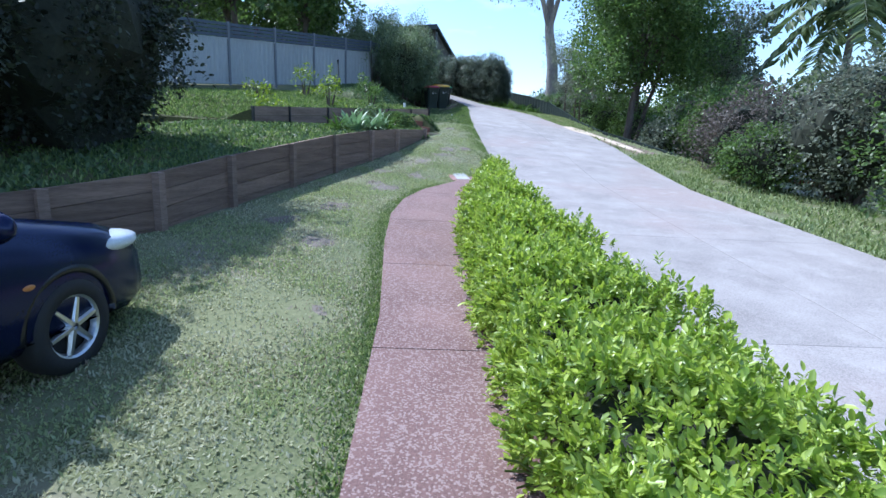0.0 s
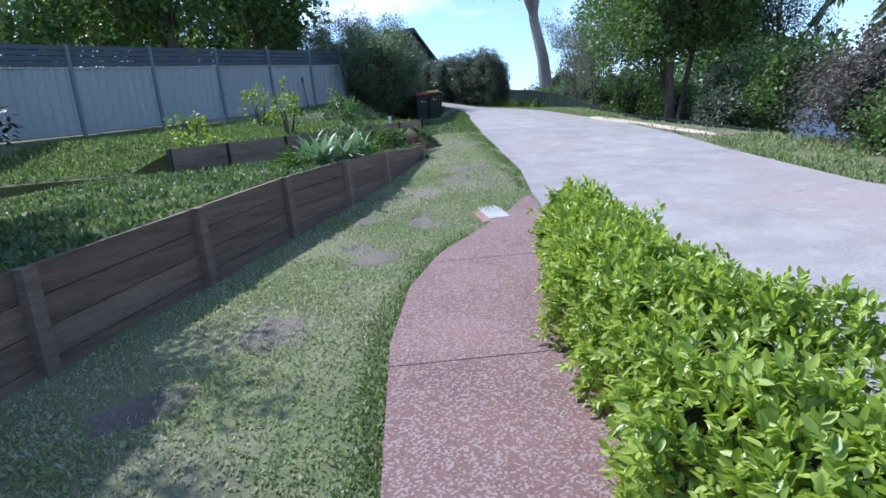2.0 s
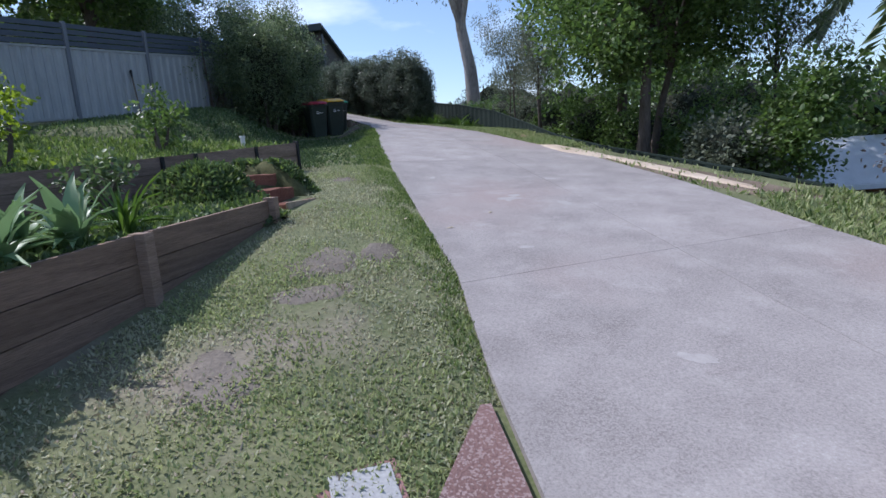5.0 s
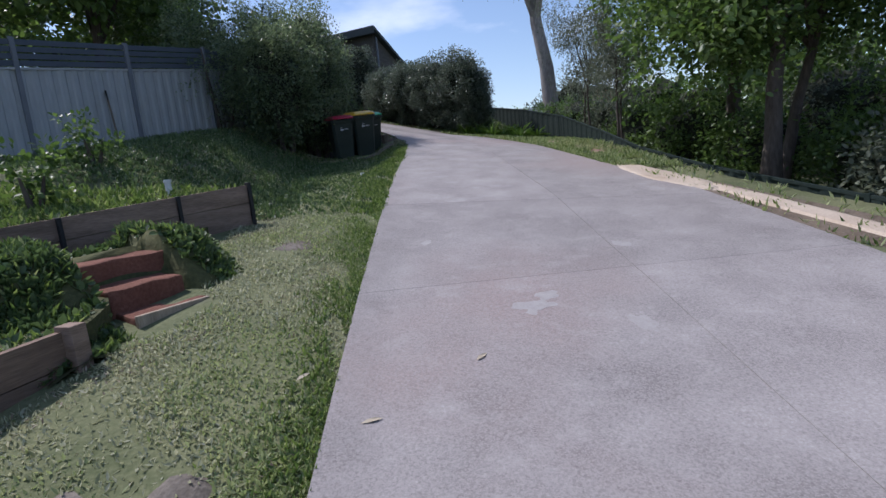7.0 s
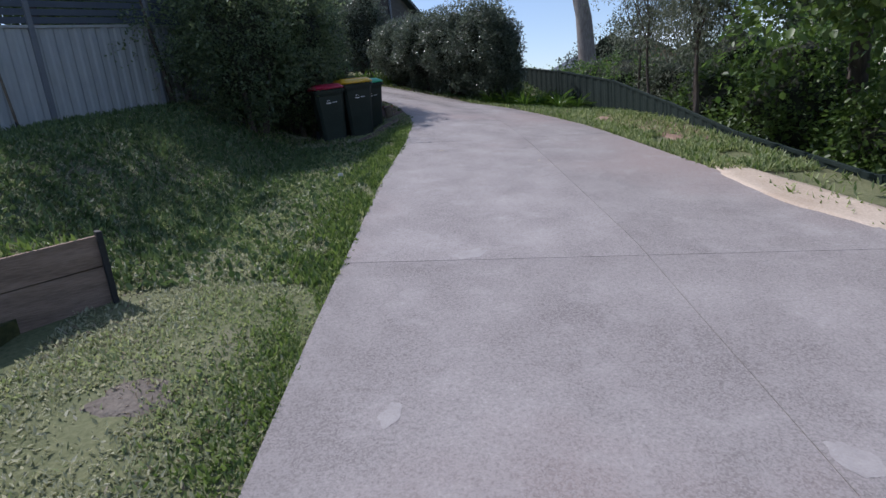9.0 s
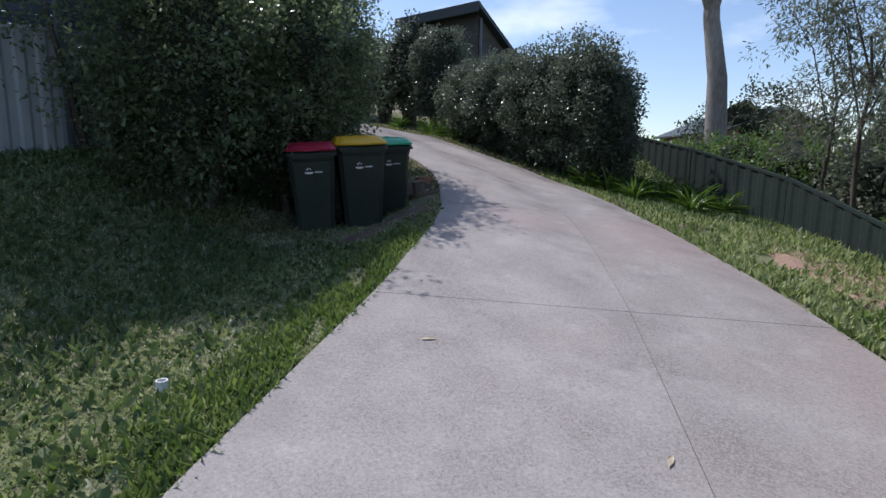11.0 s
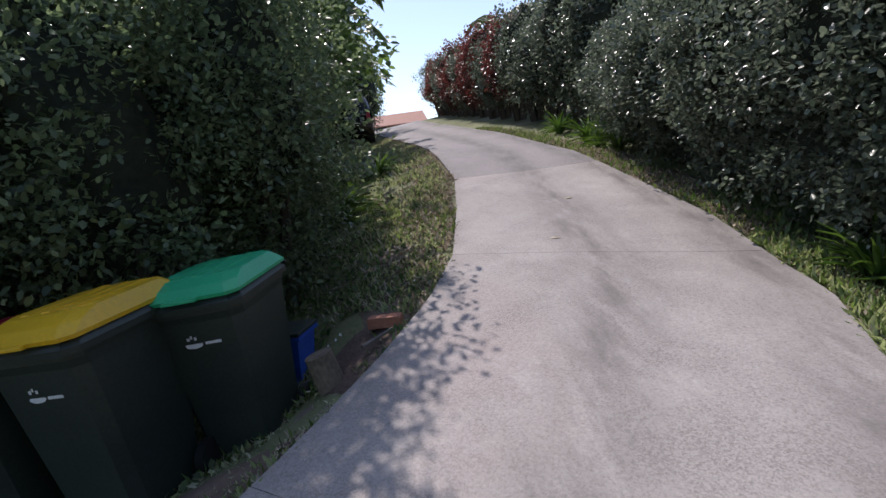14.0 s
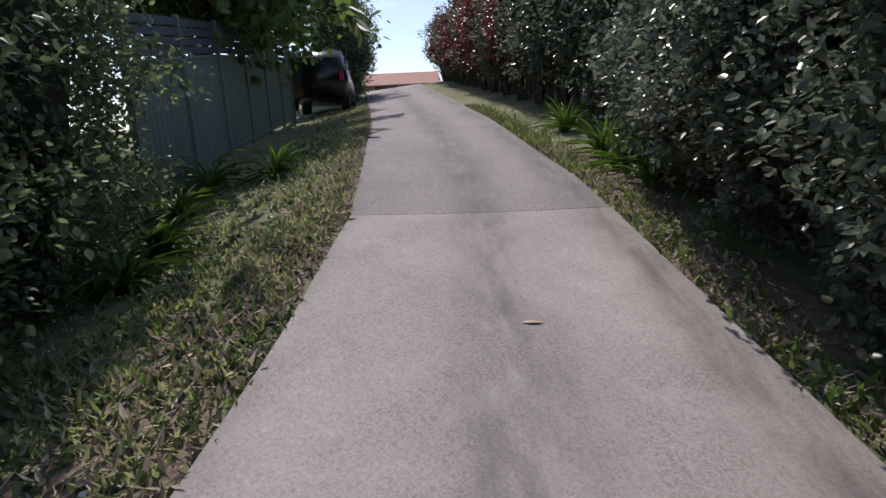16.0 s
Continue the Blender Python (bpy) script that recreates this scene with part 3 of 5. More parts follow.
UTOP = (2.15, 2.2, 2.27, 2.33, 2.39, 2.42, 2.49, 2.54)


def bed_z(x, y):
    """Height of the terraced garden behind the lower wall."""
    x, y = np.asarray(x, float), np.asarray(y, float)
    wx = np.interp(y, [p[1] for p in WALL] + [15.0, 16.5], [p[0] for p in WALL] + [-0.9, -0.9])
    wt = np.interp(y, [p[1] for p in WALL] + [16, 18.5], list(WTOP) + [2.05, 2.35])
    return wt - 0.05 + 0.025 * np.clip(wx - x, 0, 5)


def bed_patch(u, v):
    y = 2.5 + v * (17.4 - 2.5)
    r = np.interp(y, [p[1] for p in WALL] + [14.8, 15.5, 17.6], [p[0] - 0.045 for p in WALL] + [-0.5, -0.95, -0.75])
    l = np.interp(y, (2.5, 11.5, 17.4), (-9.5, -5.4, -1.2))
    return l + u * (r - l), y


bed = put("garden_bed", sheet("garden_bed", bed_patch, 24, 60, 0.0, M["bed"], 0.5, bed_z))
tagged(bed, "weedy lower garden terrace behind the sleeper wall", "garden bed", kind="structure")
FENCE = ((-9.6, 12.2), (-8.6, 13.8), (-7.65, 15.4), (-6.7, 17.0), (-5.75, 18.65), (-4.8, 20.3), (-3.9, 21.95), (-3.1, 23.6), (-2.9, 25.5))
FBASE = (2.55, 2.7, 2.85, 3.02, 3.2, 3.38, 3.55, 3.75, 3.95)


def top_z(x, y):
    """Height of the upper terrace, from the upper wall to the boundary fence."""
    ut = np.interp(y, [p[1] for p in UP], UTOP)
    ux = np.interp(y, [p[1] for p in UP], [p[0] for p in UP])
    fx = np.interp(y, [p[1] for p in FENCE], [p[0] for p in FENCE])
    ft = np.interp(y, [p[1] for p in FENCE], FBASE)
    k = np.clip((ux - x) / np.maximum(ux - fx, 0.5), 0, 1.25)
    z = ut - 0.05 + k * (ft + 0.02 - ut)
    # past the end of the board wall the terrace runs out in a slope
    f = np.maximum(np.clip((y - 11.9) / 1.6, 0, 1), np.maximum(np.clip(1 - (ux - x) / 0.7, 0, 1), np.clip((fx + 2.2 - x) / 1.8, 0, 1)))
    low = bed_z(x, y) + 0.03
    return low + (z - low) * f


def top_patch(u, v):
    y = 11.9 + v * (17.5 - 11.9)
    r = np.interp(y, [p[1] for p in UP], [p[0] - 0.04 for p in UP])
    l = np.interp(y, [p[1] for p in FENCE], [p[0] - 0.6 for p in FENCE])
    return l + u * (r - l), y


bed = put("upper_garden_bed", sheet("upper_garden_bed", top_patch, 20, 40, 0.0, M["bed"], 0.6, top_z))
tagged(bed, "grassy upper garden terrace below the fence", "garden bed", kind="structure")


def slope_z(x, y):
    k = np.clip((-0.7 - x) / 2.3, 0, 1)
    k = k * k * (3 - 2 * k)
    e = np.clip((y - 16.6) / 1.2, 0, 1)
    e = e * np.clip((26.4 - y) / 2.0, 0, 1)
    return land(x, y) * (1 - k * e) + k * e * np.interp(y, (16, 17.9, 22, 26), (2.5, 3.0, 3.6, 4.1)) + 0.004 - 0.05 * (1 - e)


def slope_patch(u, v):
    y = 16.8 + v * (26.5 - 16.8)
    r = np.interp(y, (16.8, 24, 26.5), (0.55, 0.35, -0.3))
    return -6.6 + u * (r + 6.6), y


bank = put("grass_bank", sheet("grass_bank", slope_patch, 34, 44, 0.0, M["lawn"], 0.3, slope_z))
tagged(bank, "shaded grassy bank between drive and fence", "ground", kind="structure")
wall_between("low_garden_wall", UP, UTOP, 2, "low timber board wall held by dark steel stakes", M["stake"], M["sleeper_end"], 0.035, 0.045)

# earth steps with a timber front, cut in the bank
STEP_AT = pose(-0.24, 15.08, 0, 0, 0, 57)
STEP_BACK = STEP_AT.inverted()


def step_bank_z(x, y):
    """Height of the bank round the steps, in their own axes: x along the front, y up the flight."""
    rise = np.clip((y + 0.12) / 0.85, 0, 1)
    side = np.clip((1.35 - np.abs(x + 0.05)) / 0.75, 0, 1)
    z = 1.50 + (0.63 * (rise * rise * (3 - 2 * rise)) + 0.10) * side * side * (3 - 2 * side)
    cut = np.clip((0.36 - np.abs(x)) / 0.07, 0, 1)
    tread = 1.60 + 0.17 * np.floor(np.clip((y + 0.02) / 0.30, 0, 3))
    z = z * (1 - cut) + np.minimum(z, tread) * cut
    return z + 0.03 * np.sin(x * 9 + 2 * np.sin(y * 7)) * np.sin(y * 8 + 1)


steps = thing("garden_steps", 0, 0, 0, "worn red clay steps with a timber edge cut in the bank", "steps", m=STEP_AT)
u, v = np.meshgrid(np.linspace(-1.25, 1.2, 60), np.linspace(-0.3, 1.35, 44))
w = step_bank_z(u, v)
k = (np.arange(43)[:, None] * 60 + np.arange(59)[None]).ravel()
bank = put("step_bank", tri_mesh("step_bank", np.stack([u, v, w], 2).reshape(-1, 3), np.stack([k, k + 1, k + 61, k + 60], 1), M["bed"], True), at=STEP_AT)
tagged(bank, "weedy red-brown soil bank round the steps", "bank", kind="structure")
for i in range(3):
    wide = 0.265 + 0.02 * i
    bm = boxed(-wide - 0.06 * (i == 2), wide + 0.10 * (i == 2), i * 0.30 - 0.02, i * 0.30 + 0.38 + 0.2 * (i == 2), 1.3, 1.735 + i * 0.175, bevel=0.018)
    bmesh.ops.subdivide_edges(bm, edges=bm.edges[:], cuts=4, use_grid_fill=True)
    for q in bm.verts:
        q.co += 0.02 * noise.noise_vector(q.co * 5) + 0.008 * noise.noise_vector(q.co * 21)
    part("step", bm, M["clay"], steps, smooth=True)
part("timber_edge", boxed(-0.28, 0.27, -0.062, -0.026, 1.5, 1.75, bevel=0.005), M["timber_pale"], steps, "pale weathered timber board")

# ---- fences ----


def sheet_panel(L, h, pitch=0.19, depth=0.018):
    n = max(2, int(L / pitch))
    xs, ds = [], []
    for i in range(n):
        x = i * L / n
        w = L / n
        xs += [x, x + w * 0.35, x + w * 0.5, x + w * 0.85]
        ds += [0, 0, depth, depth]
    xs.append(L)
    ds.append(0)
    return xs, ds


def steel_fence(name, pts, bases, tops, label, sheet_mat, post_mat, screen=0.0, screen_mat=None, pitch=0.19, rail=True):
    f = thing(name, 0, 0, 0, label, "fence")
    for i in range(len(pts) - 1):
        (x0, y0), (x1, y1) = pts[i], pts[i + 1]
        d = Vector((x1 - x0, y1 - y0, 0))
        L = d.length
        n = Vector((-d.y, d.x, 0)).normalized()
        xs, ds = sheet_panel(L, 1, pitch)
        v, fc = [], []
        for k, (a, e) in enumerate(zip(xs, ds)):
            q = Vector((x0, y0, 0)) + d * (a / L)
            t = a / L
            for side in (0, 0.006):
                for z in (bases[i] * (1 - t) + bases[i + 1] * t, tops[i] * (1 - t) + tops[i + 1] * t):
                    v.append(q + n * (e + side) + Vector((0, 0, z)))
        for k in range(len(xs) - 1):
            a, b = 4 * k, 4 * k + 4
            fc += [(a, b, b + 1, a + 1), (a + 2, a + 3, b + 3, b + 2), (a + 1, b + 1, b + 3, a + 3)]
        put("panel", mesh_of("panel", v, fc, sheet_mat), f)
        if rail:
            for zt, w in ((0.0, 0.03), (None, 0.03)):
                bm = bmesh.new()
                za, zb = (tops[i], tops[i + 1]) if zt == 0.0 else (bases[i] + 0.05, bases[i + 1] + 0.05)
                ring = lambda k, z: [Vector((x0, y0, z)) + d * k + n * o + Vector((0, 0, e)) for o, e in ((-0.014, -w), (0.03, -w), (0.03, 0.008), (-0.014, 0.008))]
                loft(bm, [ring(0.01, za), ring(0.99, zb)])
                part("rail", bm, sheet_mat, f)
        if screen:
            for s in range(4):
                bm = bmesh.new()
                o = 0.03 + s * (screen - 0.02) / 4
                hh = (screen - 0.02) / 4 * 0.80
                ring = lambda k, z: [Vector((x0, y0, z)) + d * k + n * a + Vector((0, 0, e)) for a, e in ((0, o), (0.02, o), (0.02, o + hh), (0, o + hh))]
                loft(bm, [ring(0.0, tops[i]), ring(1.0, tops[i + 1])])
                part("slat", bm, screen_mat, f)
    for i, (x, y) in enumerate(pts):
        k = min(i, len(pts) - 2)
        ang = math.degrees(math.atan2(pts[k + 1][1] - pts[k][1], pts[k + 1][0] - pts[k][0]))
        part("post", boxed(-0.035, 0.035, -0.03, 0.035, bases[i] - 0.25, tops[i] + screen + 0.02, bevel=0.006), post_mat, f, at=pose(x, y, 0, 0, 0, ang))
    return f


FTOP = tuple(b + 1.38 for b in FBASE)
steel_fence("boundary_fence", FENCE, FBASE, FTOP, "pale grey steel sheet fence with a dark slatted screen on top", M["fence_cream"], M["fence_post"], 0.46, M["slat"])
F2 = tuple((-4.15 - 1.14 * k, 28.72 + 0.985 * k) for k in range(7))
B2 = tuple(gz(x, y) + 0.06 for x, y in F2)
steel_fence("side_fence", F2, B2, tuple(b + 1.42 for b in B2), "grey-green ribbed steel fence with a dark screen above", M["fence_green"], M["fence_green"], 0.46, M["slat"], pitch=0.13)
F3 = tuple((float(fence_x(y)) + 0.1, y) for y in (14.6, 17, 19.4, 21.8, 24.2, 26.6, 29, 31.4, 33.8, 36.2))
B3 = tuple(float(np.interp(y, (14.6, 18, 21, 23.4, 26.5, 30, 36), (1.4, 1.92, 2.32, 2.8, 3.55, 4.25, 5.0))) - 1.9 for _, y in F3)
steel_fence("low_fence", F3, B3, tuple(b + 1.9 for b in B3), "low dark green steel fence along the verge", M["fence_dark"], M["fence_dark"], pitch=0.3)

# ---- wheelie bins ----


def wheelie_bin(x, y, z, rz, s, lid_mat, label, tilt=(0, 0)):
    """A bin s metres to its rim; its front looks along -y of its own axes."""
    b = thing("wheelie_bin", 0, 0, 0, label, "bin", group="bins beside the drive", m=pose(x, y, z, tilt[0], tilt[1], rz))
    w0, w1, d0, d1 = 0.215 * s, 0.275 * s, 0.235 * s, 0.335 * s
    bm = bmesh.new()

    def ring(hw, f, k, z, c=0.05):
        return [(-hw + c, -f, z), (hw - c, -f, z), (hw, -f + c, z), (hw, k - c, z), (hw - c, k, z), (-hw + c, k, z), (-hw, k - c, z), (-hw, -f + c, z)]
    loft(bm, [ring(w0, d0, d0 * 0.8, 0.02), ring(w0 * 1.03, d0 * 1.04, d0 * 0.86, 0.12 * s), ring(w1 * 0.97, d1 * 0.95, d1 * 0.95, 0.86 * s), ring(w1, d1, d1, 0.9 * s), ring(w1, d1, d1, s * 0.985)])
    part("body", bm, M["bin"], b)
    bm = bmesh.new()
    loft(bm, [ring(w1 * 1.09, d1 * 1.08, d1 * 1.05, s * 0.925), ring(w1 * 1.10, d1 * 1.09, d1 * 1.06, s * 0.955), ring(w1 * 1.02, d1 * 1.0, d1, s * 0.985)])
    part("rim", bm, M["bin"], b)
    lid = bmesh.new()
    loft(lid, [ring(w1 * 1.07, d1 * 1.08, d1 * 1.12, s * 0.986), ring(w1 * 1.08, d1 * 1.1, d1 * 1.13, s * 1.005), ring(w1 * 0.98, d1 * 0.9, d1 * 1.05, s * 1.045, 0.06), ring(w1 * 0.9, d1 * 0.6, d1 * 0.95, s * 1.075, 0.07)])
    lo = part("lid", lid, lid_mat, b)
    for sx in (-0.45, 0.0, 0.45):
        bm = bmesh.new()
        box(bm, (sx - 0.1) * w1, (sx + 0.1) * w1, -d1 * 0.5, d1 * 0.85, s * 1.07, s * 1.083, bevel=0.004)
        part("ridge", bm, lid_mat, lo)
    part("lid_grip", boxed(-w1 * 0.35, w1 * 0.35, -d1 * 1.17, -d1 * 1.06, s * 0.985, s * 1.003, bevel=0.005), lid_mat, lo)
    bm = rod(bmesh.new(), (-w1, d1 * 1.16, s * 0.97), (w1, d1 * 1.16, s * 0.97), 0.016)
    part("handle", bm, M["bin"], b)
    part("axle", rod(bmesh.new(), (-w1 * 0.9, d0 * 0.75, 0.1), (w1 * 0.9, d0 * 0.75, 0.1), 0.012), M["stake"], b)
    for sx in (-1, 1):
        wh = part("wheel", rod(bmesh.new(), (sx * w1 * 0.88, d0 * 0.78, 0.1), (sx * (w1 * 0.88 + 0.05), d0 * 0.78, 0.1), 0.1, n=20), M["rubber"], b)
    # printed mark on the front: a small crest and two bars
    fy = -d1 * 0.905
    bm = bmesh.new()
    bmesh.ops.create_circle(bm, cap_ends=True, segments=18, radius=0.032, matrix=Matrix.Translation((-0.035, fy - 0.004, 0.735 * s)) @ pose(0, 0, 0, 84, 0, 0) @ Matrix.Diagonal((1.5, 0.55, 1, 1)))
    for k, (a0, a1, zz) in enumerate(((-0.06, -0.045, 0.765), (-0.04, -0.03, 0.775), (-0.02, -0.008, 0.765))):
        box(bm, a0, a1, fy - 0.014, fy - 0.012, zz * s, zz * s + 0.016)
    box(bm, 0.03, 0.115, fy - 0.009, fy - 0.007, 0.732 * s, 0.732 * s + 0.014)
    part("printed_mark", bm, M["white"], b, "faded white printed crest")
    return b


wheelie_bin(-0.43, 24.37, gz(-0.43, 24.37) - 0.01, 25, 0.95, M["lid_red"], "dark green wheelie bin with a red lid on the grass verge", (4, -3))
wheelie_bin(0.0, 24.74, gz(0.0, 24.74) - 0.01, 29, 1.02, M["lid_yellow"], "dark green wheelie bin with a yellow lid on the grass verge", (4, -3))
wheelie_bin(0.11, 25.34, gz(0.11, 25.34) - 0.02, 37, 0.96, M["lid_green"], "dark green wheelie bin with a bright green lid", (4, -3))

# ---- small things by the bins ----
tub = thing("plastic_tub", -0.2, 25.74, gz(-0.2, 25.74) - 0.01, "blue plastic tub with a dark lid behind the bins", "tub", 35)
bm = bmesh.new()
loft(bm, [[(-w, -d, z), (w, -d, z), (w, d, z), (-w, d, z)] for w, d, z in ((0.14, 0.11, 0.0), (0.185, 0.15, 0.33), (0.205, 0.17, 0.335), (0.205, 0.17, 0.365))])
part("tub_body", bm, M["tub"], tub)
part("tub_lid", boxed(-0.21, 0.21, -0.175, 0.175, 0.367, 0.39, bevel=0.008), M["bin"], tub)
log = thing("sawn_log", 0.52, 25.62, gz(0.52, 25.62) + 0.06, "short sawn log end standing on the soil", "log", 20)
part("log_body", rod(bmesh.new(), (0.0, 0.0, -0.1), (-0.05, -0.03, 0.14), 0.085, 0.08, 18), M["log"], log)
brick_one = thing("loose_brick", 0.42, 26.15, gz(0.42, 26.15) + 0.02, "single orange clay brick on the verge", "brick", 35)
part("brick_body", boxed(-0.11, 0.11, -0.05, 0.05, 0, 0.07, bevel=0.006), M["brick"], brick_one)
stick = thing("fallen_stick", 0.55, 25.98, gz(0.55, 25.98) + 0.02, "short pale broken stick on the verge", "stick", 20)
part("stick_body", rod(bmesh.new(), (-0.05, -0.14, 0.02), (0.03, 0.14, 0.05), 0.013, 0.008, 6), M["twig"], stick)
ring_ob = thing("pipe_end", 0.45, 20.75, gz(0.45, 20.75) + 0.02, "short white plastic pipe end in the grass", "pipe", 0)
bm = bmesh.new()
loft(bm, [[(r * math.cos(a), r * math.sin(a), z) for a in [k * math.tau / 16 for k in range(16)]] for r, z in ((0.03, -0.08), (0.03, 0.05), (0.022, 0.05), (0.022, -0.06))], close=False)
part("pipe_wall", bm, M["white"], ring_ob)
cap = thing("drain_cap", -1.2, 17.25, float(top_z(-1.2, 17.25)) - 0.02, "small white plastic drain riser in the upper bed", "pipe", 0)
part("riser", rod(bmesh.new(), (0, 0, -0.1), (0, 0, 0.16), 0.035, n=14), M["white"], cap)
part("cap", rod(bmesh.new(), (0, 0, 0.16), (0, 0, 0.19), 0.045, 0.042, n=14), M["white"], cap)
spade = thing("spade", -4.05, 21.45, 3.5, "garden spade with a black handle leaning on the fence", "spade", -60, m=pose(-4.05, 21.45, 3.42, 0, -4, 30))
part("shaft", rod(bmesh.new(), (0, 0, 0.15), (0, 0, 0.92), 0.017, n=10), M["log"], spade)
bm = bmesh.new()
for a, c in (((0, -0.07, 1.05), (0, 0.07, 1.05)), ((0, -0.07, 1.05), (0, 0, 0.9)), ((0, 0.07, 1.05), (0, 0, 0.9))):
    rod(bm, a, c, 0.016)
part("grip", bm, M["rubber"], spade)
part("blade", boxed(-0.006, 0.006, -0.09, 0.09, -0.12, 0.2, bevel=0.004), M["stake"], spade)

# ---- hatchback parked on the lawn ----


def hatchback():
    car = thing("parked_car", 0, 0, 0, "dark blue hatchback parked on the lawn in tree shade", "car", m=pose(-3.31, 1.47, 0.06, 0.0, 0, -7) @ Matrix.Scale(1.0, 4))
    # the car looks along +y; half profiles from tail to nose: y, half width, sill, waist, roof
    prof = ((-1.95, 0.62, 0.42, 0.72, 0.9), (-1.85, 0.76, 0.3, 0.84, 1.05), (-1.5, 0.83, 0.24, 0.92, 1.38), (-0.9, 0.845, 0.22, 0.93, 1.46), (-0.2, 0.845, 0.22, 0.93, 1.47), (0.4, 0.845, 0.22, 0.93, 1.38), (0.95, 0.845, 0.22, 0.92, 1.02), (1.3, 0.84, 0.23, 0.87, 0.95), (1.65, 0.825, 0.24, 0.80, 0.885), (1.92, 0.79, 0.22, 0.71, 0.80), (2.08, 0.72, 0.22, 0.61, 0.68), (2.18, 0.60, 0.24, 0.50, 0.55))
    bm = bmesh.new()
    rings = []
    for y, w, s, b, r in prof:
        top = w * (0.72 if r - b > 0.2 else 0.86)
        half = [(w * 0.9, s), (w, s + 0.1), (w * 1.01, (s + b) / 2), (w * 0.985, b), (top, r - 0.05 * (r - b)), (top * 0.6, r)]
        rings.append([(x, y, z) for x, z in half] + [(-x, y, z) for x, z in half[::-1]])
    loft(bm, rings)
    part("body", bm, M["car_paint"], car, "dark metallic blue bodywork", True)
    glass = bmesh.new()
    loft(glass, [[(0.66, 0.47, 1.36), (-0.66, 0.47, 1.36), (-0.79, 0.98, 1.0), (0.79, 0.98, 1.0)], [(0.66, 0.49, 1.38), (-0.66, 0.49, 1.38), (-0.79, 1.0, 1.02), (0.79, 1.0, 1.02)]])
    part("windscreen", glass, M["dark_glass"], car)
    for sx in (-1, 1):
        bm = bmesh.new()
        loft(bm, [[(sx * (0.80 + o), 0.75, 1.0), (sx * (0.66 + o), 0.32, 1.33), (sx * (0.64 + o), -1.2, 1.36), (sx * (0.8 + o), -1.4, 1.0)] for o in (0.02, 0.045)])
        part("side_window", bm, M["dark_glass"], car)
        bm = lumpy((sx * 0.69, 1.78, 0.735), (0.155, 0.27, 0.078), 1, 0.03)
        part("headlight", bm, M["lens"], car, "clear swept-back headlight", True)
        bm = lumpy((sx * 0.93, 0.78, 1.0), (0.1, 0.06, 0.08), 2, 0.05)
        part("mirror", bm, M["car_paint"], car, "", True)
        bm = lumpy((sx * 0.845, 1.0, 0.62), (0.012, 0.045, 0.018), 2, 0.02)
        part("indicator", bm, M["amber"], car, "small amber side lamp", True)
        for wy in (1.28, -1.22):
            wheel = put("wheel", None, car, "black tyre on a six-spoke alloy rim", pose(sx * 0.76, wy, 0.3))
            bm = bmesh.new()
            loft(bm, [[(x * sx, r * math.cos(a), r * math.sin(a)) for a in [k * math.tau / 32 for k in range(32)]] for x, r in ((-0.09, 0.2), (-0.09, 0.285), (-0.05, 0.305), (0.05, 0.305), (0.095, 0.285), (0.1, 0.2), (0.06, 0.195))], close=False)
            part("tyre", bm, M["rubber"], wheel, "", True)
            bm = bmesh.new()
            loft(bm, [[(x * sx, r * math.cos(a), r * math.sin(a)) for a in [k * math.tau / 32 for k in range(32)]] for x, r in ((0.05, 0.17), (0.085, 0.185), (0.095, 0.2), (0.06, 0.205))], close=False)
            rod(bm, (sx * 0.03, 0, 0), (sx * 0.085, 0, 0), 0.045, 0.03, 16)
            for k in range(6):
                a = k * math.tau / 6 + 0.26
                rod(bm, (sx * 0.075, 0.02 * math.cos(a), 0.02 * math.sin(a)), (sx * 0.075, 0.18 * math.cos(a), 0.18 * math.sin(a)), 0.026, 0.02, 6)
            part("rim", bm, M["chrome"], wheel, "six-spoke alloy rim")
            bm = bmesh.new()
            rod(bm, (-sx * 0.06, 0, 0), (sx * 0.03, 0, 0), 0.19, n=24)
            part("brake_disc", bm, M["stake"], wheel)
            bm = bmesh.new()
            loft(bm, [[(sx * x, r * math.cos(a), r * math.sin(a)) for a in [math.pi * k / 20 for k in range(21)]] for x, r in ((-0.1, 0.33), (0.088, 0.335), (0.094, 0.36), (0.07, 0.39))], close=False)
            part("wheel_arch", bm, M["black_paint"], car, "", True, pose(sx * 0.76, wy, 0.3))
    part("grille", boxed(-0.4, 0.4, 2.08, 2.15, 0.36, 0.5, bevel=0.02), M["rubber"], car)
    part("bumper", boxed(-0.62, 0.62, 1.95, 2.17, 0.24, 0.36, bevel=0.04), M["black_paint"], car)
    return car


hatchback()

# ---- foliage builders ----


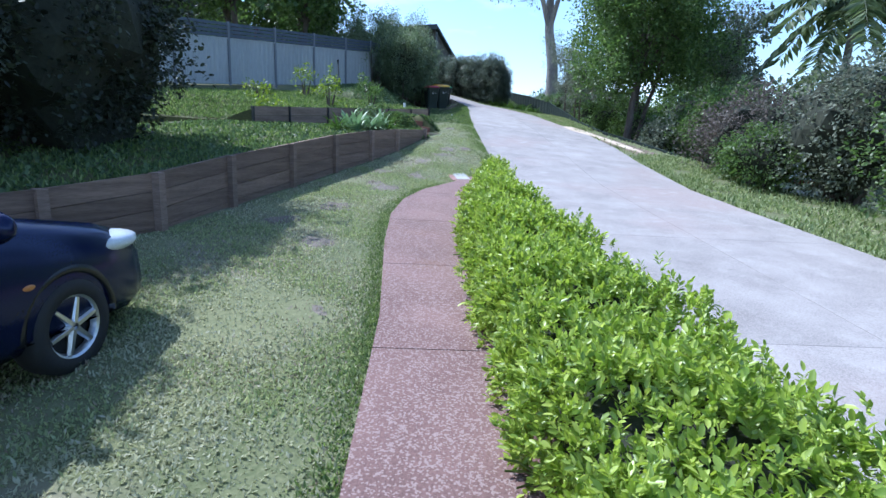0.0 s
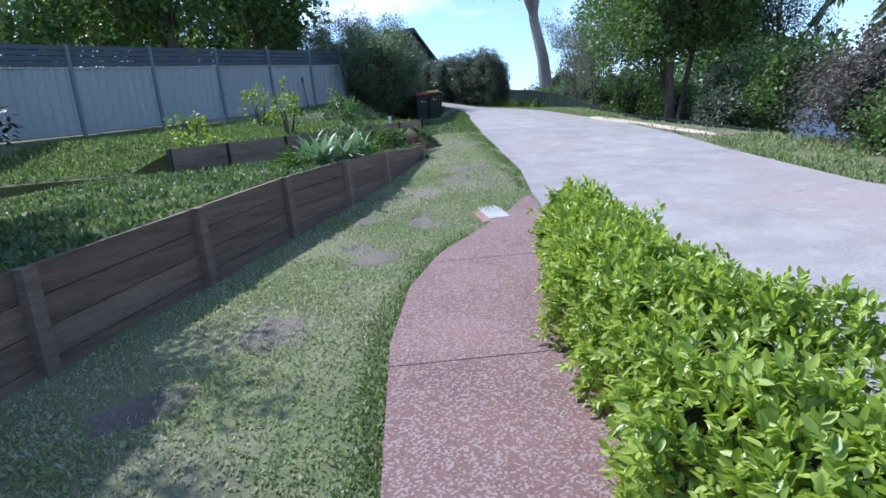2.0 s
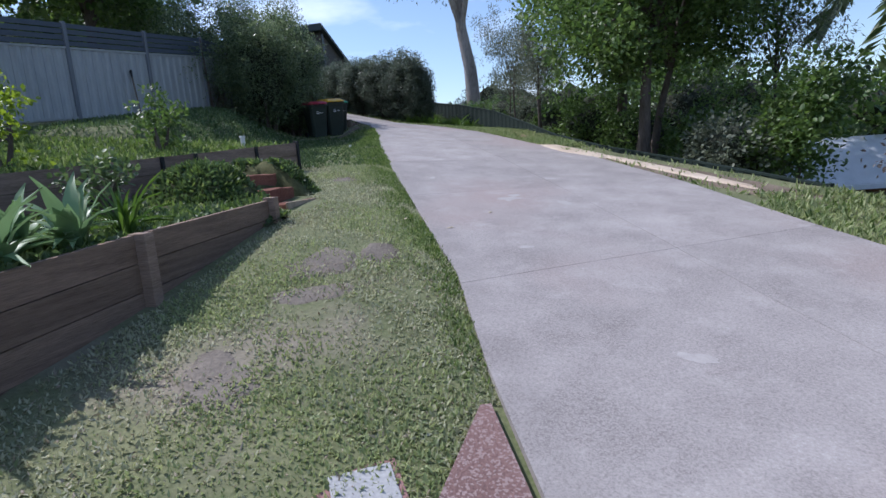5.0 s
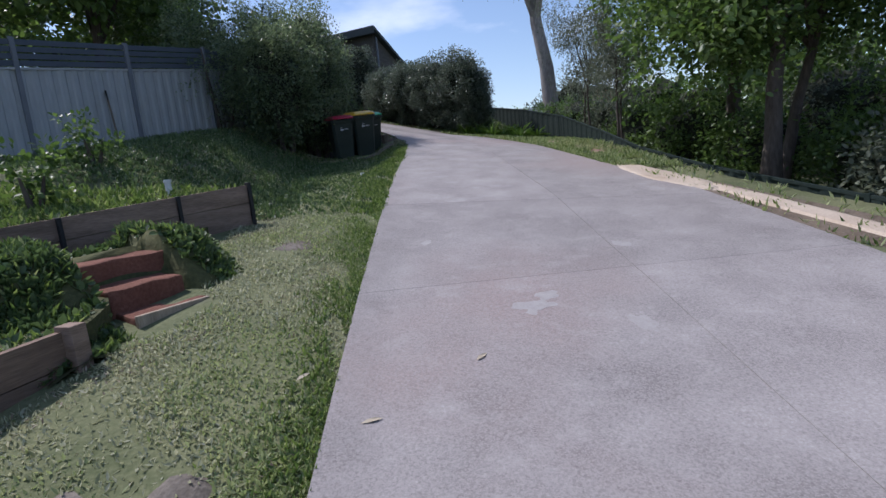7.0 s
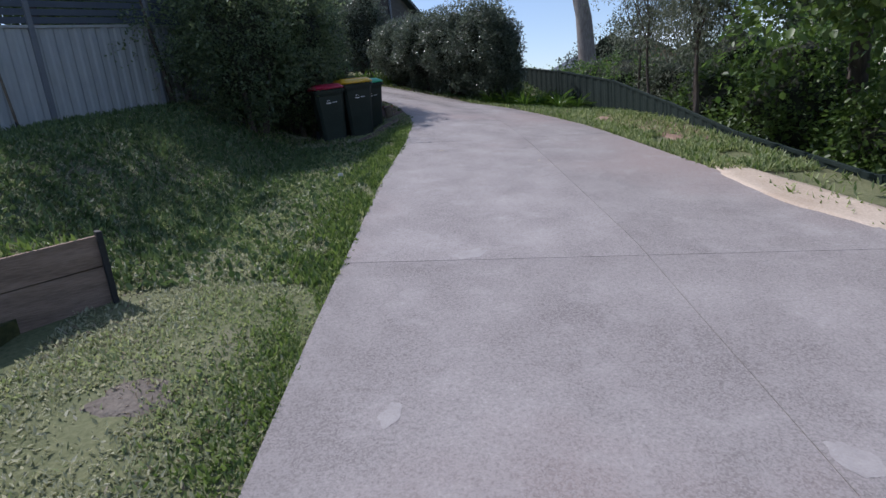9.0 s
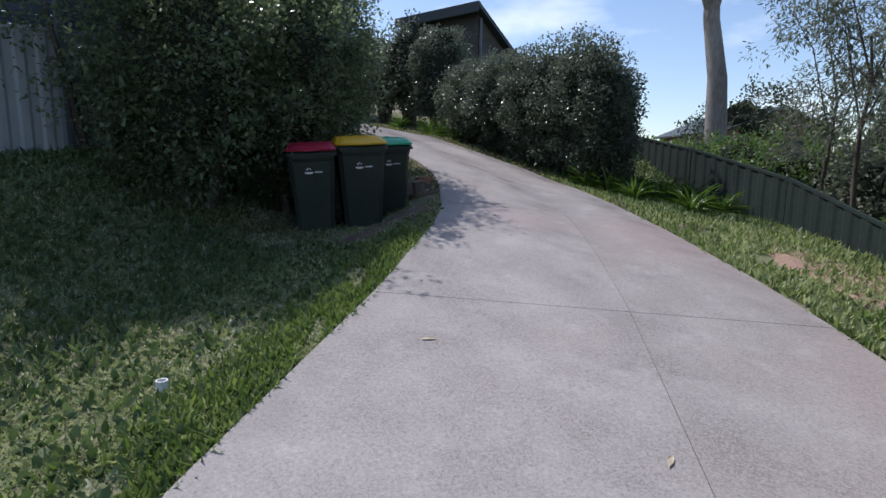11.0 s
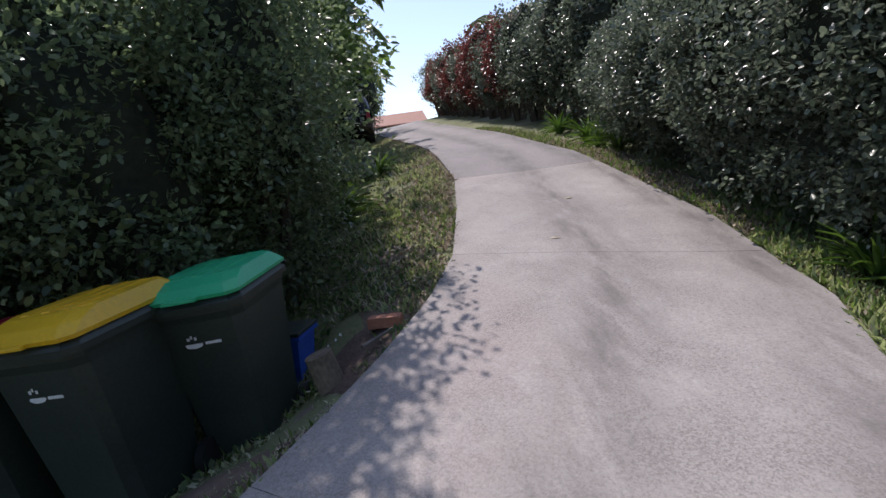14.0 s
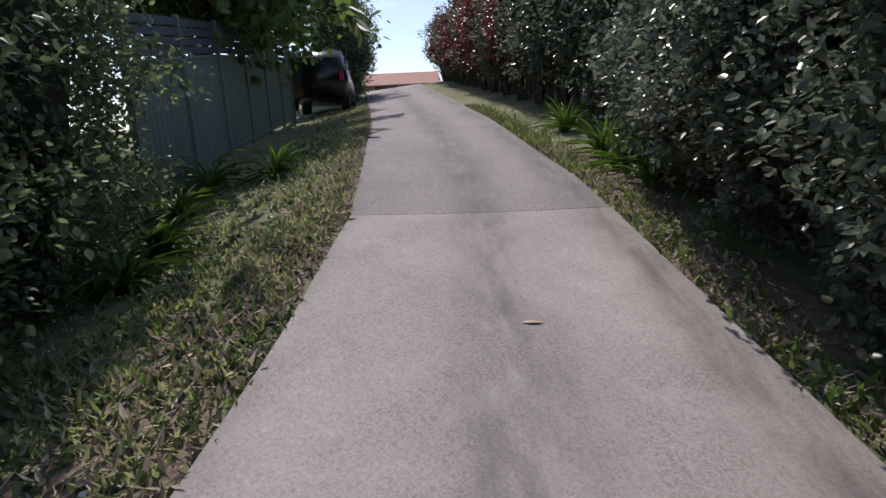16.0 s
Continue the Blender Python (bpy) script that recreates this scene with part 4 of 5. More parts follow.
def bush(name, label, x, y, r, hgt, mat, n=220, per=40, size=0.07, clump=0.22, core=0.72, group="", slim=False, z=None, category="bush", wild=0.8, stems=5, lift=0.0):
    """A bush with a lumpy, leafy outline, stems and a dark core painting its inner shade."""
    z = gz(x, y) if z is None else z
    b = thing(name, x, y, z, label, category, group=group)
    rx, ry = r if isinstance(r, tuple) else (r, r)
    hh = (hgt - lift) / 2
    bm = bmesh.new()
    for k in range(stems):
        a = k * 2.4
        rod(bm, (0.12 * rx * math.cos(a), 0.12 * ry * math.sin(a), -0.1), (0.5 * rx * math.cos(a), 0.5 * ry * math.sin(a), lift + hh), 0.03 + 0.012 * hgt, 0.012, 6)
    part("stem", bm, M["bark"], b)
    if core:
        part("shade_core", lumpy((0, 0, lift + hh), (rx * core, ry * core, hh * (core + 0.12)), x + y, 0.2), M["core"], b)
    c, d = clumps(n, (0, 0, lift + hh), (rx, ry, hh), clump, per)
    keep = c[:, 2] > 0.02
    put("crown", leaves("crown", c[keep], d[keep], size, mat, slim, wild=wild), b)
    return b


def tree(name, label, x, y, hgt, crown_r, crown_z, mat, trunk_r, n=160, per=40, size=0.09, clump=0.35, bark=None, lean=(0, 0), group="", slim=False, z=None, category="tree", spread=None, droop=0.0, core=0.0):
    z = gz(x, y) if z is None else z
    t = thing(name, x, y, z, label, category, group=group)
    bark = bark or M["bark"]
    rx, ry, rz = crown_r
    top = Vector((lean[0], lean[1], crown_z))
    bm = bmesh.new()
    pts = [Vector((0, 0, -0.2))]
    for k in range(1, 6):
        f = k / 5
        pts.append(top * f + Vector((0.06 * hgt * 0.2 * math.sin(k * 2.1 + x), 0.06 * hgt * 0.2 * math.cos(k * 1.7 + y), 0)) * f)
    loft(bm, [[p + Vector((math.cos(a), math.sin(a), 0)) * trunk_r * (1 - 0.62 * i / 5) * (1.35 if i == 0 else 1) for a in [q * math.tau / 10 for q in range(10)]] for i, p in enumerate(pts)])
    part("trunk", bm, bark, t, "", True)
    limbs = spread or 7
    bm = bmesh.new()
    ends = []
    for k in range(limbs):
        a = k * 2.4 + x
        s = pts[3] if k % 2 else pts[4]
        e = top + Vector((rx * 0.72 * math.cos(a), ry * 0.72 * math.sin(a), rz * (0.5 * math.sin(k * 1.9))))
        mpt = (s + e) / 2 + Vector((0, 0, 0.08 * hgt))
        rod(bm, s, mpt, trunk_r * 0.36, trunk_r * 0.22, 7)
        rod(bm, mpt, e, trunk_r * 0.22, trunk_r * 0.08, 6)
        ends.append(e)
    part("branch", bm, bark, t)
    # added dark lump in place of the shade within the crown
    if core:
        part("shade_core", lumpy(tuple(top), (rx * core, ry * core, rz * core), x, 0.3), M["core"], t)
    cs, ds = [], []
    for e in ends:
        c, d = clumps(max(4, n // limbs), tuple(e), (rx * 0.45, ry * 0.45, rz * 0.42), clump, per)
        cs.append(c)
        ds.append(d)
    c, d = clumps(max(4, n // 3), tuple(top), (rx * 0.8, ry * 0.8, rz * 0.9), clump, per)
    cs.append(c)
    ds.append(d)
    put("crown", leaves("crown", np.vstack(cs), np.vstack(ds), size, mat, slim, droop), t)
    return t


# ---- clipped hedge beside the path ----
hedge = thing("clipped_hedge", 0, 0, 0, "clipped low hedge of bright yellow-green glossy leaves", "hedge")


def hedge_left(y):
    return np.interp(y, (-2.5, 1.5, 3.3, 5, 7, 7.9), (0.42, 0.40, 0.32, 0.28, 0.46, 0.70))


def hedge_right(y):
    return np.interp(y, (-2.5, 2, 4, 6.4, 7.9), (1.5, 1.37, 1.06, 0.85, 0.95))


N = 17000
hy = rng.uniform(-2.5, 7.8, N)
side = rng.uniform(0, 1, N)
hz = np.where(side < 0.55, 1.0, rng.uniform(0, 1, N) ** 0.8)
fx = np.where(side < 0.55, rng.uniform(0, 1, N), np.where(side < 0.80, 0.0, np.where(side < 0.95, 1.0, rng.uniform(0, 1, N))))
hy = np.where(side >= 0.95, 7.78, hy)
lump = 0.05 * np.sin(hy * 4.3 + fx * 5) + 0.05 * np.sin(hy * 9.1 + 7 * fx) + 0.03 * np.sin(hy * 21 + 3 * np.sin(fx * 17)) + rng.normal(0, 0.045, N)
hx = hedge_left(hy) + fx * (hedge_right(hy) - hedge_left(hy)) + np.where(fx < 0.5, 1, -1) * (0.16 * hz ** 4 * (side >= 0.55)) + lump * np.where(side < 0.55, 0.3, -1.0 * np.sign(0.5 - fx))
crownz = 0.50 - 0.10 * (np.abs(fx - 0.5) * 2) ** 4
hzz = land(hx, hy) + 0.04 + hz * (crownz + lump)
cen = np.stack([hx, hy, hzz], 1)
out = np.stack([np.where((side >= 0.55) & (fx < 0.5), -1.0, np.where((side >= 0.55) & (fx > 0.5), 1.0, 0.0)), np.where(side >= 0.95, 1.0, 0.0), np.where(side < 0.55, 1.0, 0.45)], 1)
out += rng.normal(0, 0.55, out.shape)
out /= np.linalg.norm(out, axis=1, keepdims=True)
# each spray carries paired leaflets along a short stalk
sidev = np.cross(out, rng.normal(0, 1, out.shape))
sidev /= np.linalg.norm(sidev, axis=1, keepdims=True)
cs, ds = [], []
for k in range(9):
    s = 0 if k == 8 else (1 if k % 2 else -1)
    cs.append(cen + out * (0.012 + 0.014 * (k // 2)))
    ds.append(out * 0.75 + sidev * s * 0.9)
put("crown", leaves("crown", np.vstack(cs), np.vstack(ds), 0.041, M["hedge_leaf"], wild=0.18, narrow=0.70), hedge)


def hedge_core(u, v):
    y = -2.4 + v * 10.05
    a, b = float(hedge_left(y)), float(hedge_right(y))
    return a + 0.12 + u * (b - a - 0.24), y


# added dark slab that paints the shade between the hedge's sprays
put("shade_core", sheet("shade_core", hedge_core, 6, 40, 0.45, M["core"], 0.44), hedge)

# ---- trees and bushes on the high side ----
bush("shade_bush", "large dark dense bush overhanging the retaining wall", -5.6, 7.2, (1.95, 2.2), 4.3, M["shaded_leaf"], 500, 70, 0.07, 0.32, 0.72, z=0.95)
bush("shade_bush", "large dark dense bush behind the parked car", -6.2, 4.0, (1.9, 2.0), 4.9, M["shaded_leaf"], 420, 70, 0.07, 0.34, 0.72, z=0.6)
for i, (x, y, r, hg) in enumerate(((-1.7, 23.9, 1.1, 3.0), (-1.2, 25.2, 1.08, 3.5), (-1.45, 26.35, 1.02, 4.1), (-2.8, 27.4, 1.0, 4.4), (-3.6, 25.4, 1.4, 4.0), (-3.1, 24.0, 1.2, 3.4), (-5.2, 26.3, 1.4, 4.2), (-4.4, 27.6, 1.0, 4.0))):
    airy = i in (4, 5, 6)
    bush("screen_bush", "tall dark glossy-leaved screening bush behind the bins", x, y, (r, r * 1.05), hg, M["dark_leaf"], 130 if airy else 300, 60 if airy else 85, 0.052, 0.28, 0.0 if airy else 0.5, group="screening bushes", lift=0.12, z=float(slope_z(x, min(y, 26.4))) - 0.1)
for i, (x, y, r, hg) in enumerate(((-14.3, 38.7, 1.0, 4.6), (-15.6, 39.8, 1.1, 4.4), (-17.0, 40.9, 1.2, 4.8), (-18.6, 42.1, 1.3, 4.4))):
    bush("screen_bush", "tall dark bush at the top of the side fence", x, y, r, hg, M["dark_leaf"], 200, 45, 0.085, 0.3, 0.76, group="screening bushes")

# ---- hedge at the bend ----
for i, (x, y, rx, ry, hg) in enumerate(((0.3, 31.55, 0.8, 0.85, 1.9), (1.1, 30.75, 0.95, 0.95, 2.1), (2.0, 29.85, 1.0, 0.95, 2.4), (2.75, 28.95, 0.85, 0.95, 2.65), (3.1, 28.45, 0.5, 0.6, 2.2))):
    bush("bend_hedge", "dense dark green hedge bush on the outside of the bend", x, y, (rx, ry), hg, M["vib_leaf"], 400, 85, 0.047, 0.2, 0.64, group="hedge at the bend", wild=0.9)
for i in range(15):
    f = i / 14
    x, y = -1.55 - 15.5 * f, 33.0 + 13.0 * f
    bush("red_tip_bush", "tall bare-stemmed hedge plant with dark and red-tipped leaves", x + 0.45, y + 0.5, (0.85, 0.85), 2.9 + 0.35 * math.sin(i * 2.3), M["red_leaf"] if i in (4, 6, 7, 9, 10, 12, 13) else M["vib_leaf"], 170, 50, 0.07, 0.24, 0.68, group="red-tip hedge", stems=9, lift=0.35)

# ---- trees on the low side ----
tree("street_tree", "dense dark green tree rooted by the low fence", 6.95, 19.7, 7.5, (2.3, 2.4, 2.7), 4.4, M["mid_leaf"], 0.15, 430, 50, 0.10, 0.42, lean=(0.5, 0.3), spread=11)
tree("street_tree", "slim leaning dark green tree by the low fence", 7.5, 20.4, 7.0, (2.2, 2.2, 2.5), 4.3, M["mid_leaf"], 0.11, 260, 45, 0.10, 0.42, lean=(0.8, -0.3))
tree("street_tree", "dense round-headed dark green tree down the bank", 8.6, 23.6, 8.5, (2.6, 2.6, 3.0), 5.6, M["mid_leaf"], 0.18, 340, 45, 0.12, 0.45)
for i, (x, y, r, hg) in enumerate(((7.6, 17.6, 0.9, 1.5), (8.6, 19.4, 1.1, 1.9), (8.0, 21.6, 1.0, 1.7), (7.6, 23.8, 1.0, 1.9), (7.4, 26.0, 0.9, 1.8), (7.6, 28.4, 1.1, 2.1), (7.2, 31.2, 1.1, 2.2), (7.0, 34.0, 1.2, 2.3), (9.4, 26.4, 1.4, 2.6), (9.6, 29.5, 1.5, 2.8), (9.8, 33.0, 1.6, 3.0), (6.4, 36.5, 1.2, 2.2), (4.9, 35.8, 1.0, 0.9), (4.6, 32.8, 0.8, 0.7), (11.2, 22.0, 1.5, 2.6), (12.0, 25.0, 1.6, 3.0))):
    hg += 0.8 * max(0.0, float(base(x, y)) - 3.3) * min(1.0, max(0.0, (x - float(drop_x(y))) / 1.5)) * (y < 30)
    bush("bank_shrub", "tangled green shrub on the bank below the fence", x, y, r, hg, M["mid_leaf"] if i % 5 else M["grey_leaf"], 130, 40, 0.08, 0.28, 0.6, group="shrubs on the bank")
for x, y, hg, rr in ((6.2, 26.6, 4.6, 0.9), (6.5, 24.9, 4.0, 0.75), (6.6, 28.4, 5.2, 1.0), (5.9, 23.4, 3.4, 0.6)):
    tree("sapling", "slender feathery wattle sapling by the low fence", x, y, hg, (rr, rr, hg * 0.36), hg * 0.62, M["grey_leaf"], 0.04, 90, 50, 0.085, 0.26, group="saplings by the fence", slim=True, droop=0.3)
tree("gum_tree", "very tall pale-barked gum tree with a sparse crown", 10.6, 50.0, 22, (5.0, 5.0, 4.0), 15.0, M["grey_leaf"], 0.66, 190, 45, 0.30, 0.9, M["gum_bark"], (-1.3, 0), slim=True, droop=0.4, spread=9)
tree("small_tree", "small leafy bright green tree beyond the verge", 8.4, 16.9, 3.1, (0.8, 0.8, 1.1), 2.0, M["mid_leaf"], 0.05, 90, 45, 0.1, 0.28, z=0.3)
tree("small_tree", "thin pale tree with fine leaves", 10.2, 19.5, 6.0, (1.2, 1.2, 2.0), 4.2, M["grey_leaf"], 0.06, 90, 45, 0.1, 0.3, slim=True)
bush("dry_shrub", "sprawling dusty shrub with bare grey twigs", 7.4, 12.4, (1.3, 1.5), 2.15, M["dry_leaf"], 220, 45, 0.06, 0.26, 0.6, stems=14)
bush("dry_shrub", "large tangled shrub by the lower verge", 7.6, 9.4, (1.4, 1.6), 2.7, M["grey_leaf"], 260, 45, 0.07, 0.28, 0.66, stems=12)
bush("verge_shrub", "green shrub dotted with white flowers at the drive edge", 6.7, 10.7, (0.75, 1.2), 1.25, M["mid_leaf"], 160, 40, 0.06, 0.2, 0.66)
bush("verge_shrub", "dark green shrub beside the lower drive", 7.2, 6.6, (1.2, 1.6), 3.0, M["mid_leaf"], 220, 40, 0.07, 0.28, 0.7)
bush("verge_shrub", "dark green shrub beside the lower drive", 7.6, 3.2, (1.3, 1.8), 3.2, M["mid_leaf"], 200, 40, 0.07, 0.28, 0.7)


def palm(x, y, z, trunk_h, fronds, length, label):
    p = thing("palm_tree", x, y, z, label, "palm")
    part("trunk", rod(bmesh.new(), (0, 0, -0.3), (0, 0, trunk_h), 0.16, 0.11, 12), M["gum_bark"], p)
    for k in range(fronds):
        a = k * 2.4
        rise = 0.75 - 1.3 * (k / fronds)
        cs, ds = [], []
        bm = bmesh.new()
        last = None
        for j in range(11):
            f = j / 10
            q = Vector((math.cos(a) * length * f, math.sin(a) * length * f, trunk_h + length * (rise * f - 0.75 * f * f)))
            if last is not None:
                rod(bm, last, q, 0.022 * (1.05 - f), 0.02 * (1.0 - f) + 0.003, 5)
            last = q
        fr = part("frond", bm, M["palm"], p)
        f = np.repeat(np.linspace(0.12, 1, 34), 2)
        s = np.tile((-1.0, 1.0), 34)
        c = np.stack([math.cos(a) * length * f, math.sin(a) * length * f, trunk_h + length * (rise * f - 0.75 * f * f)], 1)
        d = np.stack([math.cos(a) * 0.5 - math.sin(a) * s, math.sin(a) * 0.5 + math.cos(a) * s, -0.5 + 0 * s], 1)
        put("leaf_blade", leaves("leaf_blade", c, d, length * 0.26, M["palm"], True, 0.2, 0.15, 0.1), fr)
    return p


palm(14.2, 18.9, -1.5, 8.4, 13, 2.7, "tall palm with long arching fronds down the slope")
palm(-12.0, 46.5, 6.0, 5.0, 12, 2.6, "palm rising behind the red-tip hedge")
palm(-10.5, 33.5, 4.2, 6.5, 12, 2.6, "palm behind the boundary fence")

# far trees
# trees at (-8.6, 22.9) and (-6.3, 25.2) are added to shade the bank
far = ((-9.5, 24.5, 8.0, 2.4), (-7.2, 28.0, 8.5, 2.6), (-13.5, 26, 7.5, 2.8), (-12, 20.0, 6.5, 2.2), (-16, 15, 7.5, 2.6), (-15, 33, 9, 3), (-20, 40, 9, 3.2), (-8.6, 22.9, 8.5, 2.4), (-6.3, 25.2, 7.2, 1.9), (-7.6, 31.0, 4.6, 1.5), (-9.6, 33.0, 5.0, 1.7),
       (13.5, 27, 8, 2.6), (16, 22, 7, 2.6), (18, 30, 9, 3), (15, 36, 8, 3), (22, 25, 8, 3), (24, 18, 7.5, 3), (27, 33, 9, 3.4), (20, 12, 6.0, 2.6), (30, 22, 8, 3.4), (26, 8, 6.5, 3), (34, 14, 8, 3.6), (38, 28, 10, 4), (33, 42, 11, 4), (22, 44, 11, 3.6), (15, 62, 8, 3.4), (4, 66, 5, 2.4), (45, 38, 11, 4.4), (48, 18, 9, 4.4), (30, 58, 12, 4.5), (42, 4, 8, 4))
for i, (x, y, hg, r) in enumerate(far):
    if x > 12 and y < 43:
        hg, r = hg * 0.46, r * 0.72
    tree("background_tree", "leafy tree in the gardens further off", x, y, hg, (r, r, r * 1.05), hg - r * 0.95, M["far_leaf"] if x > 20 or y > 40 else M["mid_leaf"], 0.09 + 0.012 * hg, 110, 32, 0.2 if abs(x) < 20 else 0.3, 0.55 + 0.05 * r, group="background trees", core=0.5 if x > 12 or y > 30 else 0.0)
# tree belt on the far side of the valley
belt = thing("far_woods", 0, 0, 0, "hazy wooded ridge across the valley", "woods", kind="stuff")
cs, ds = [], []
for a in np.linspace(-0.2, 3.3, 95):
    R = 110 + 25 * math.sin(a * 7.3)
    x, y = R * math.sin(a) * 1.0, 20 + R * math.cos(a)
    if x < 8:
        continue
    hh = 9 + 3.5 * math.sin(a * 31) + 2.5 * math.sin(a * 57)
    c, d = clumps(34, (x, y, -3 + hh * 0.6), (8.5, 7.5, hh * 0.75), 1.6, 18)
    cs.append(c)
    ds.append(d)
put("canopy", leaves("canopy", np.vstack(cs), np.vstack(ds), 1.1, M["far_leaf"]), belt)


# ---- strap-leaved plants ----
def strap_plant(name, label, x, y, n, length, mat, width=0.045, z=None, group="", category="plant", flat=0.0, single=False):
    z = gz(x, y) if z is None else z
    p = thing(name, x, y, z, label, category, group=group)
    v, f = [], []
    for k in range(n):
        a = rng.uniform(0, math.tau)
        L = length * rng.uniform(0.65, 1.1)
        up = rng.uniform(0.35, 1.15) - flat
        r0 = rng.uniform(0, 0.08)
        o = len(v)
        for j in range(5):
            t = j / 4
            w = width * (0.75 + 0.9 * t if t < 0.4 else 1.2 * (1 - t) / 0.65 + 0.03) * rng.uniform(0.9, 1.1)
            rr = r0 + L * (0.18 * t + 0.75 * t * t) * (1.3 - up * 0.55)
            zz = L * (up * t - 0.62 * t * t * (1.25 - 0.4 * up))
            px, py = math.cos(a) * rr, math.sin(a) * rr
            sx, sy = -math.sin(a) * w / 2, math.cos(a) * w / 2
            v += [(px - sx, py - sy, zz + 0.006), (px, py, zz - 0.006), (px + sx, py + sy, zz + 0.006)]
        for j in range(4):
            q = o + 3 * j
            f += [(q, q + 1, q + 4, q + 3), (q + 1, q + 2, q + 5, q + 4)]
        if single:
            put("leaf", mesh_of("leaf", v, f, mat, True), p)
            v, f = [], []
    if single:
        return p
    put("leaf_tuft", mesh_of("leaf_tuft", v, f, mat, True), p)
    return p


for x, y in ((-0.6, 31.7), (-0.15, 31.3), (-1.05, 32.2), (-2.15, 33.3), (2.8, 28.05), (3.15, 27.8), (3.6, 28.3), (3.5, 27.2), (4.0, 28.0), (4.35, 27.7), (4.5, 27.2), (4.55, 28.0), (4.25, 28.5), (4.2, 26.6), (4.8, 27.3)):
    strap_plant("agapanthus", "clump of arching green strap leaves beside the drive", x, y, 60, 0.52, M["strap"], 0.034, group="strap-leaved clumps", flat=-0.25)
for x, y in ((-4.1, 29.35), (-4.65, 29.6), (-3.6, 29.85), (-2.5, 28.25), (-2.15, 27.9), (-3.4, 28.75)):
    strap_plant("agapanthus", "clump of arching green strap leaves under the bushes", x, y, 55, 0.55, M["strap"], 0.038, group="strap-leaved clumps")
for x, y, L, fleshy in ((-1.85, 11.3, 0.5, 1), (-1.62, 11.75, 0.52, 1), (-2.15, 11.8, 0.5, 1), (-1.45, 12.3, 0.5, 1), (-1.85, 12.4, 0.42, 1), (-1.3, 12.75, 0.45, 0), (-2.25, 11.2, 0.4, 0)):
    strap_plant("rosette_plant", "blue-green fleshy rosette plant at the wall top" if fleshy else "upright clump of green strap leaves at the wall top", x, y, 30 if fleshy else 40, L, M["agave"] if fleshy else M["strap"], 0.10 if fleshy else 0.03, z=float(bed_z(x, y)), group="rosette plants", flat=-0.3, single=bool(fleshy))
for x, y, hg, m, zz in ((-3.1, 14.6, 0.95, "light_leaf", 2.35), (-4.9, 14.2, 0.55, "light_leaf", 2.42), (-4.3, 16.8, 0.9, "light_leaf", 2.75), (-2.2, 16.6, 0.55, "mid_leaf", 2.55), (-1.9, 13.9, 0.45, "weed", 1.95), (-2.6, 18.3, 0.6, "mid_leaf", 3.0), (-4.2, 12.6, 0.4, "light_leaf", 2.0)):
    bush("garden_shrub", "young shrub with light green leaves in the terrace", x, y, 0.22 + hg * 0.14, hg, M[m], 26, 16, 0.065, 0.12, 0, z=zz, group="young shrubs", stems=3)

# ---- houses ----


def gable_house(name, label, cx, cy, rz, z0, w, d, eave, ridge, wall_mat, roof_mat, over=0.45, side_windows=()):
    h = thing(name, cx, cy, z0, label, "house", rz)
    bm = bmesh.new()
    loft(bm, [[(-w / 2, y, 0), (w / 2, y, 0), (w / 2, y, eave), (0, y, ridge), (-w / 2, y, eave)] for y in (-d / 2, d / 2)])
    part("wall", bm, wall_mat, h)
    for s in (-1, 1):
        bm = bmesh.new()
        k = (ridge - eave) / (w / 2)
        xe, ze = s * (w / 2 + over), eave - k * over
        loft(bm, [[(0, y, ridge + 0.02), (xe, y, ze + 0.02), (xe, y, ze + 0.14), (0, y, ridge + 0.14)] for y in (-d / 2 - over, d / 2 + over)])
        part("roof", bm, roof_mat, h)
        part("gutter", boxed(xe - 0.06, xe + 0.06, -d / 2 - over, d / 2 + over, ze, ze + 0.12, bevel=0.01), roof_mat, h)
    for (y0, y1, zz0, zz1) in side_windows:
        w_ob = part("window", boxed(w / 2 - 0.02, w / 2 + 0.03, y0, y1, zz0, zz1), M["dark_glass"], h)
        part("frame", boxed(w / 2 - 0.015, w / 2 + 0.025, y0 - 0.06, y1 + 0.06, zz0 - 0.06, zz1 + 0.06), M["roof_white"], w_ob)
    return h




def skillion_house(x, y, z, rz, long, deep, high, low):
    """A house under one sloping roof; its high front corner stands at x, y and its high wall runs along -x of its own axes."""
    h = thing("uphill_house", x, y, z, "dark clad house under one steep sloping roof above the hedges", "house", rz)
    bm = bmesh.new()
    loft(bm, [[(a, 0, 0), (a, deep, 0), (a, deep, low), (a, 0, high)] for a in (-long, 0)])
    part("wall", bm, M["weatherboard"], h)
    k = (low - high) / deep
    bm = bmesh.new()
    loft(bm, [[(a, e, high + k * e + t) for e, t in ((-0.3, 0.01), (deep + 0.4, 0.01), (deep + 0.4, 0.15), (-0.3, 0.15))] for a in (-long - 0.3, 0.25)])
    part("roof", bm, M["roof_dark"], h)
    part("fascia", boxed(-long - 0.3, 0.25, -0.34, -0.305, high - 0.02, high + 0.3, bevel=0.01), M["roof_dark"], h)
    part("downpipe", rod(bmesh.new(), (0.06, 0.1, 0), (0.06, 0.1, high - 0.1), 0.045), M["fence_post"], h)
    return h


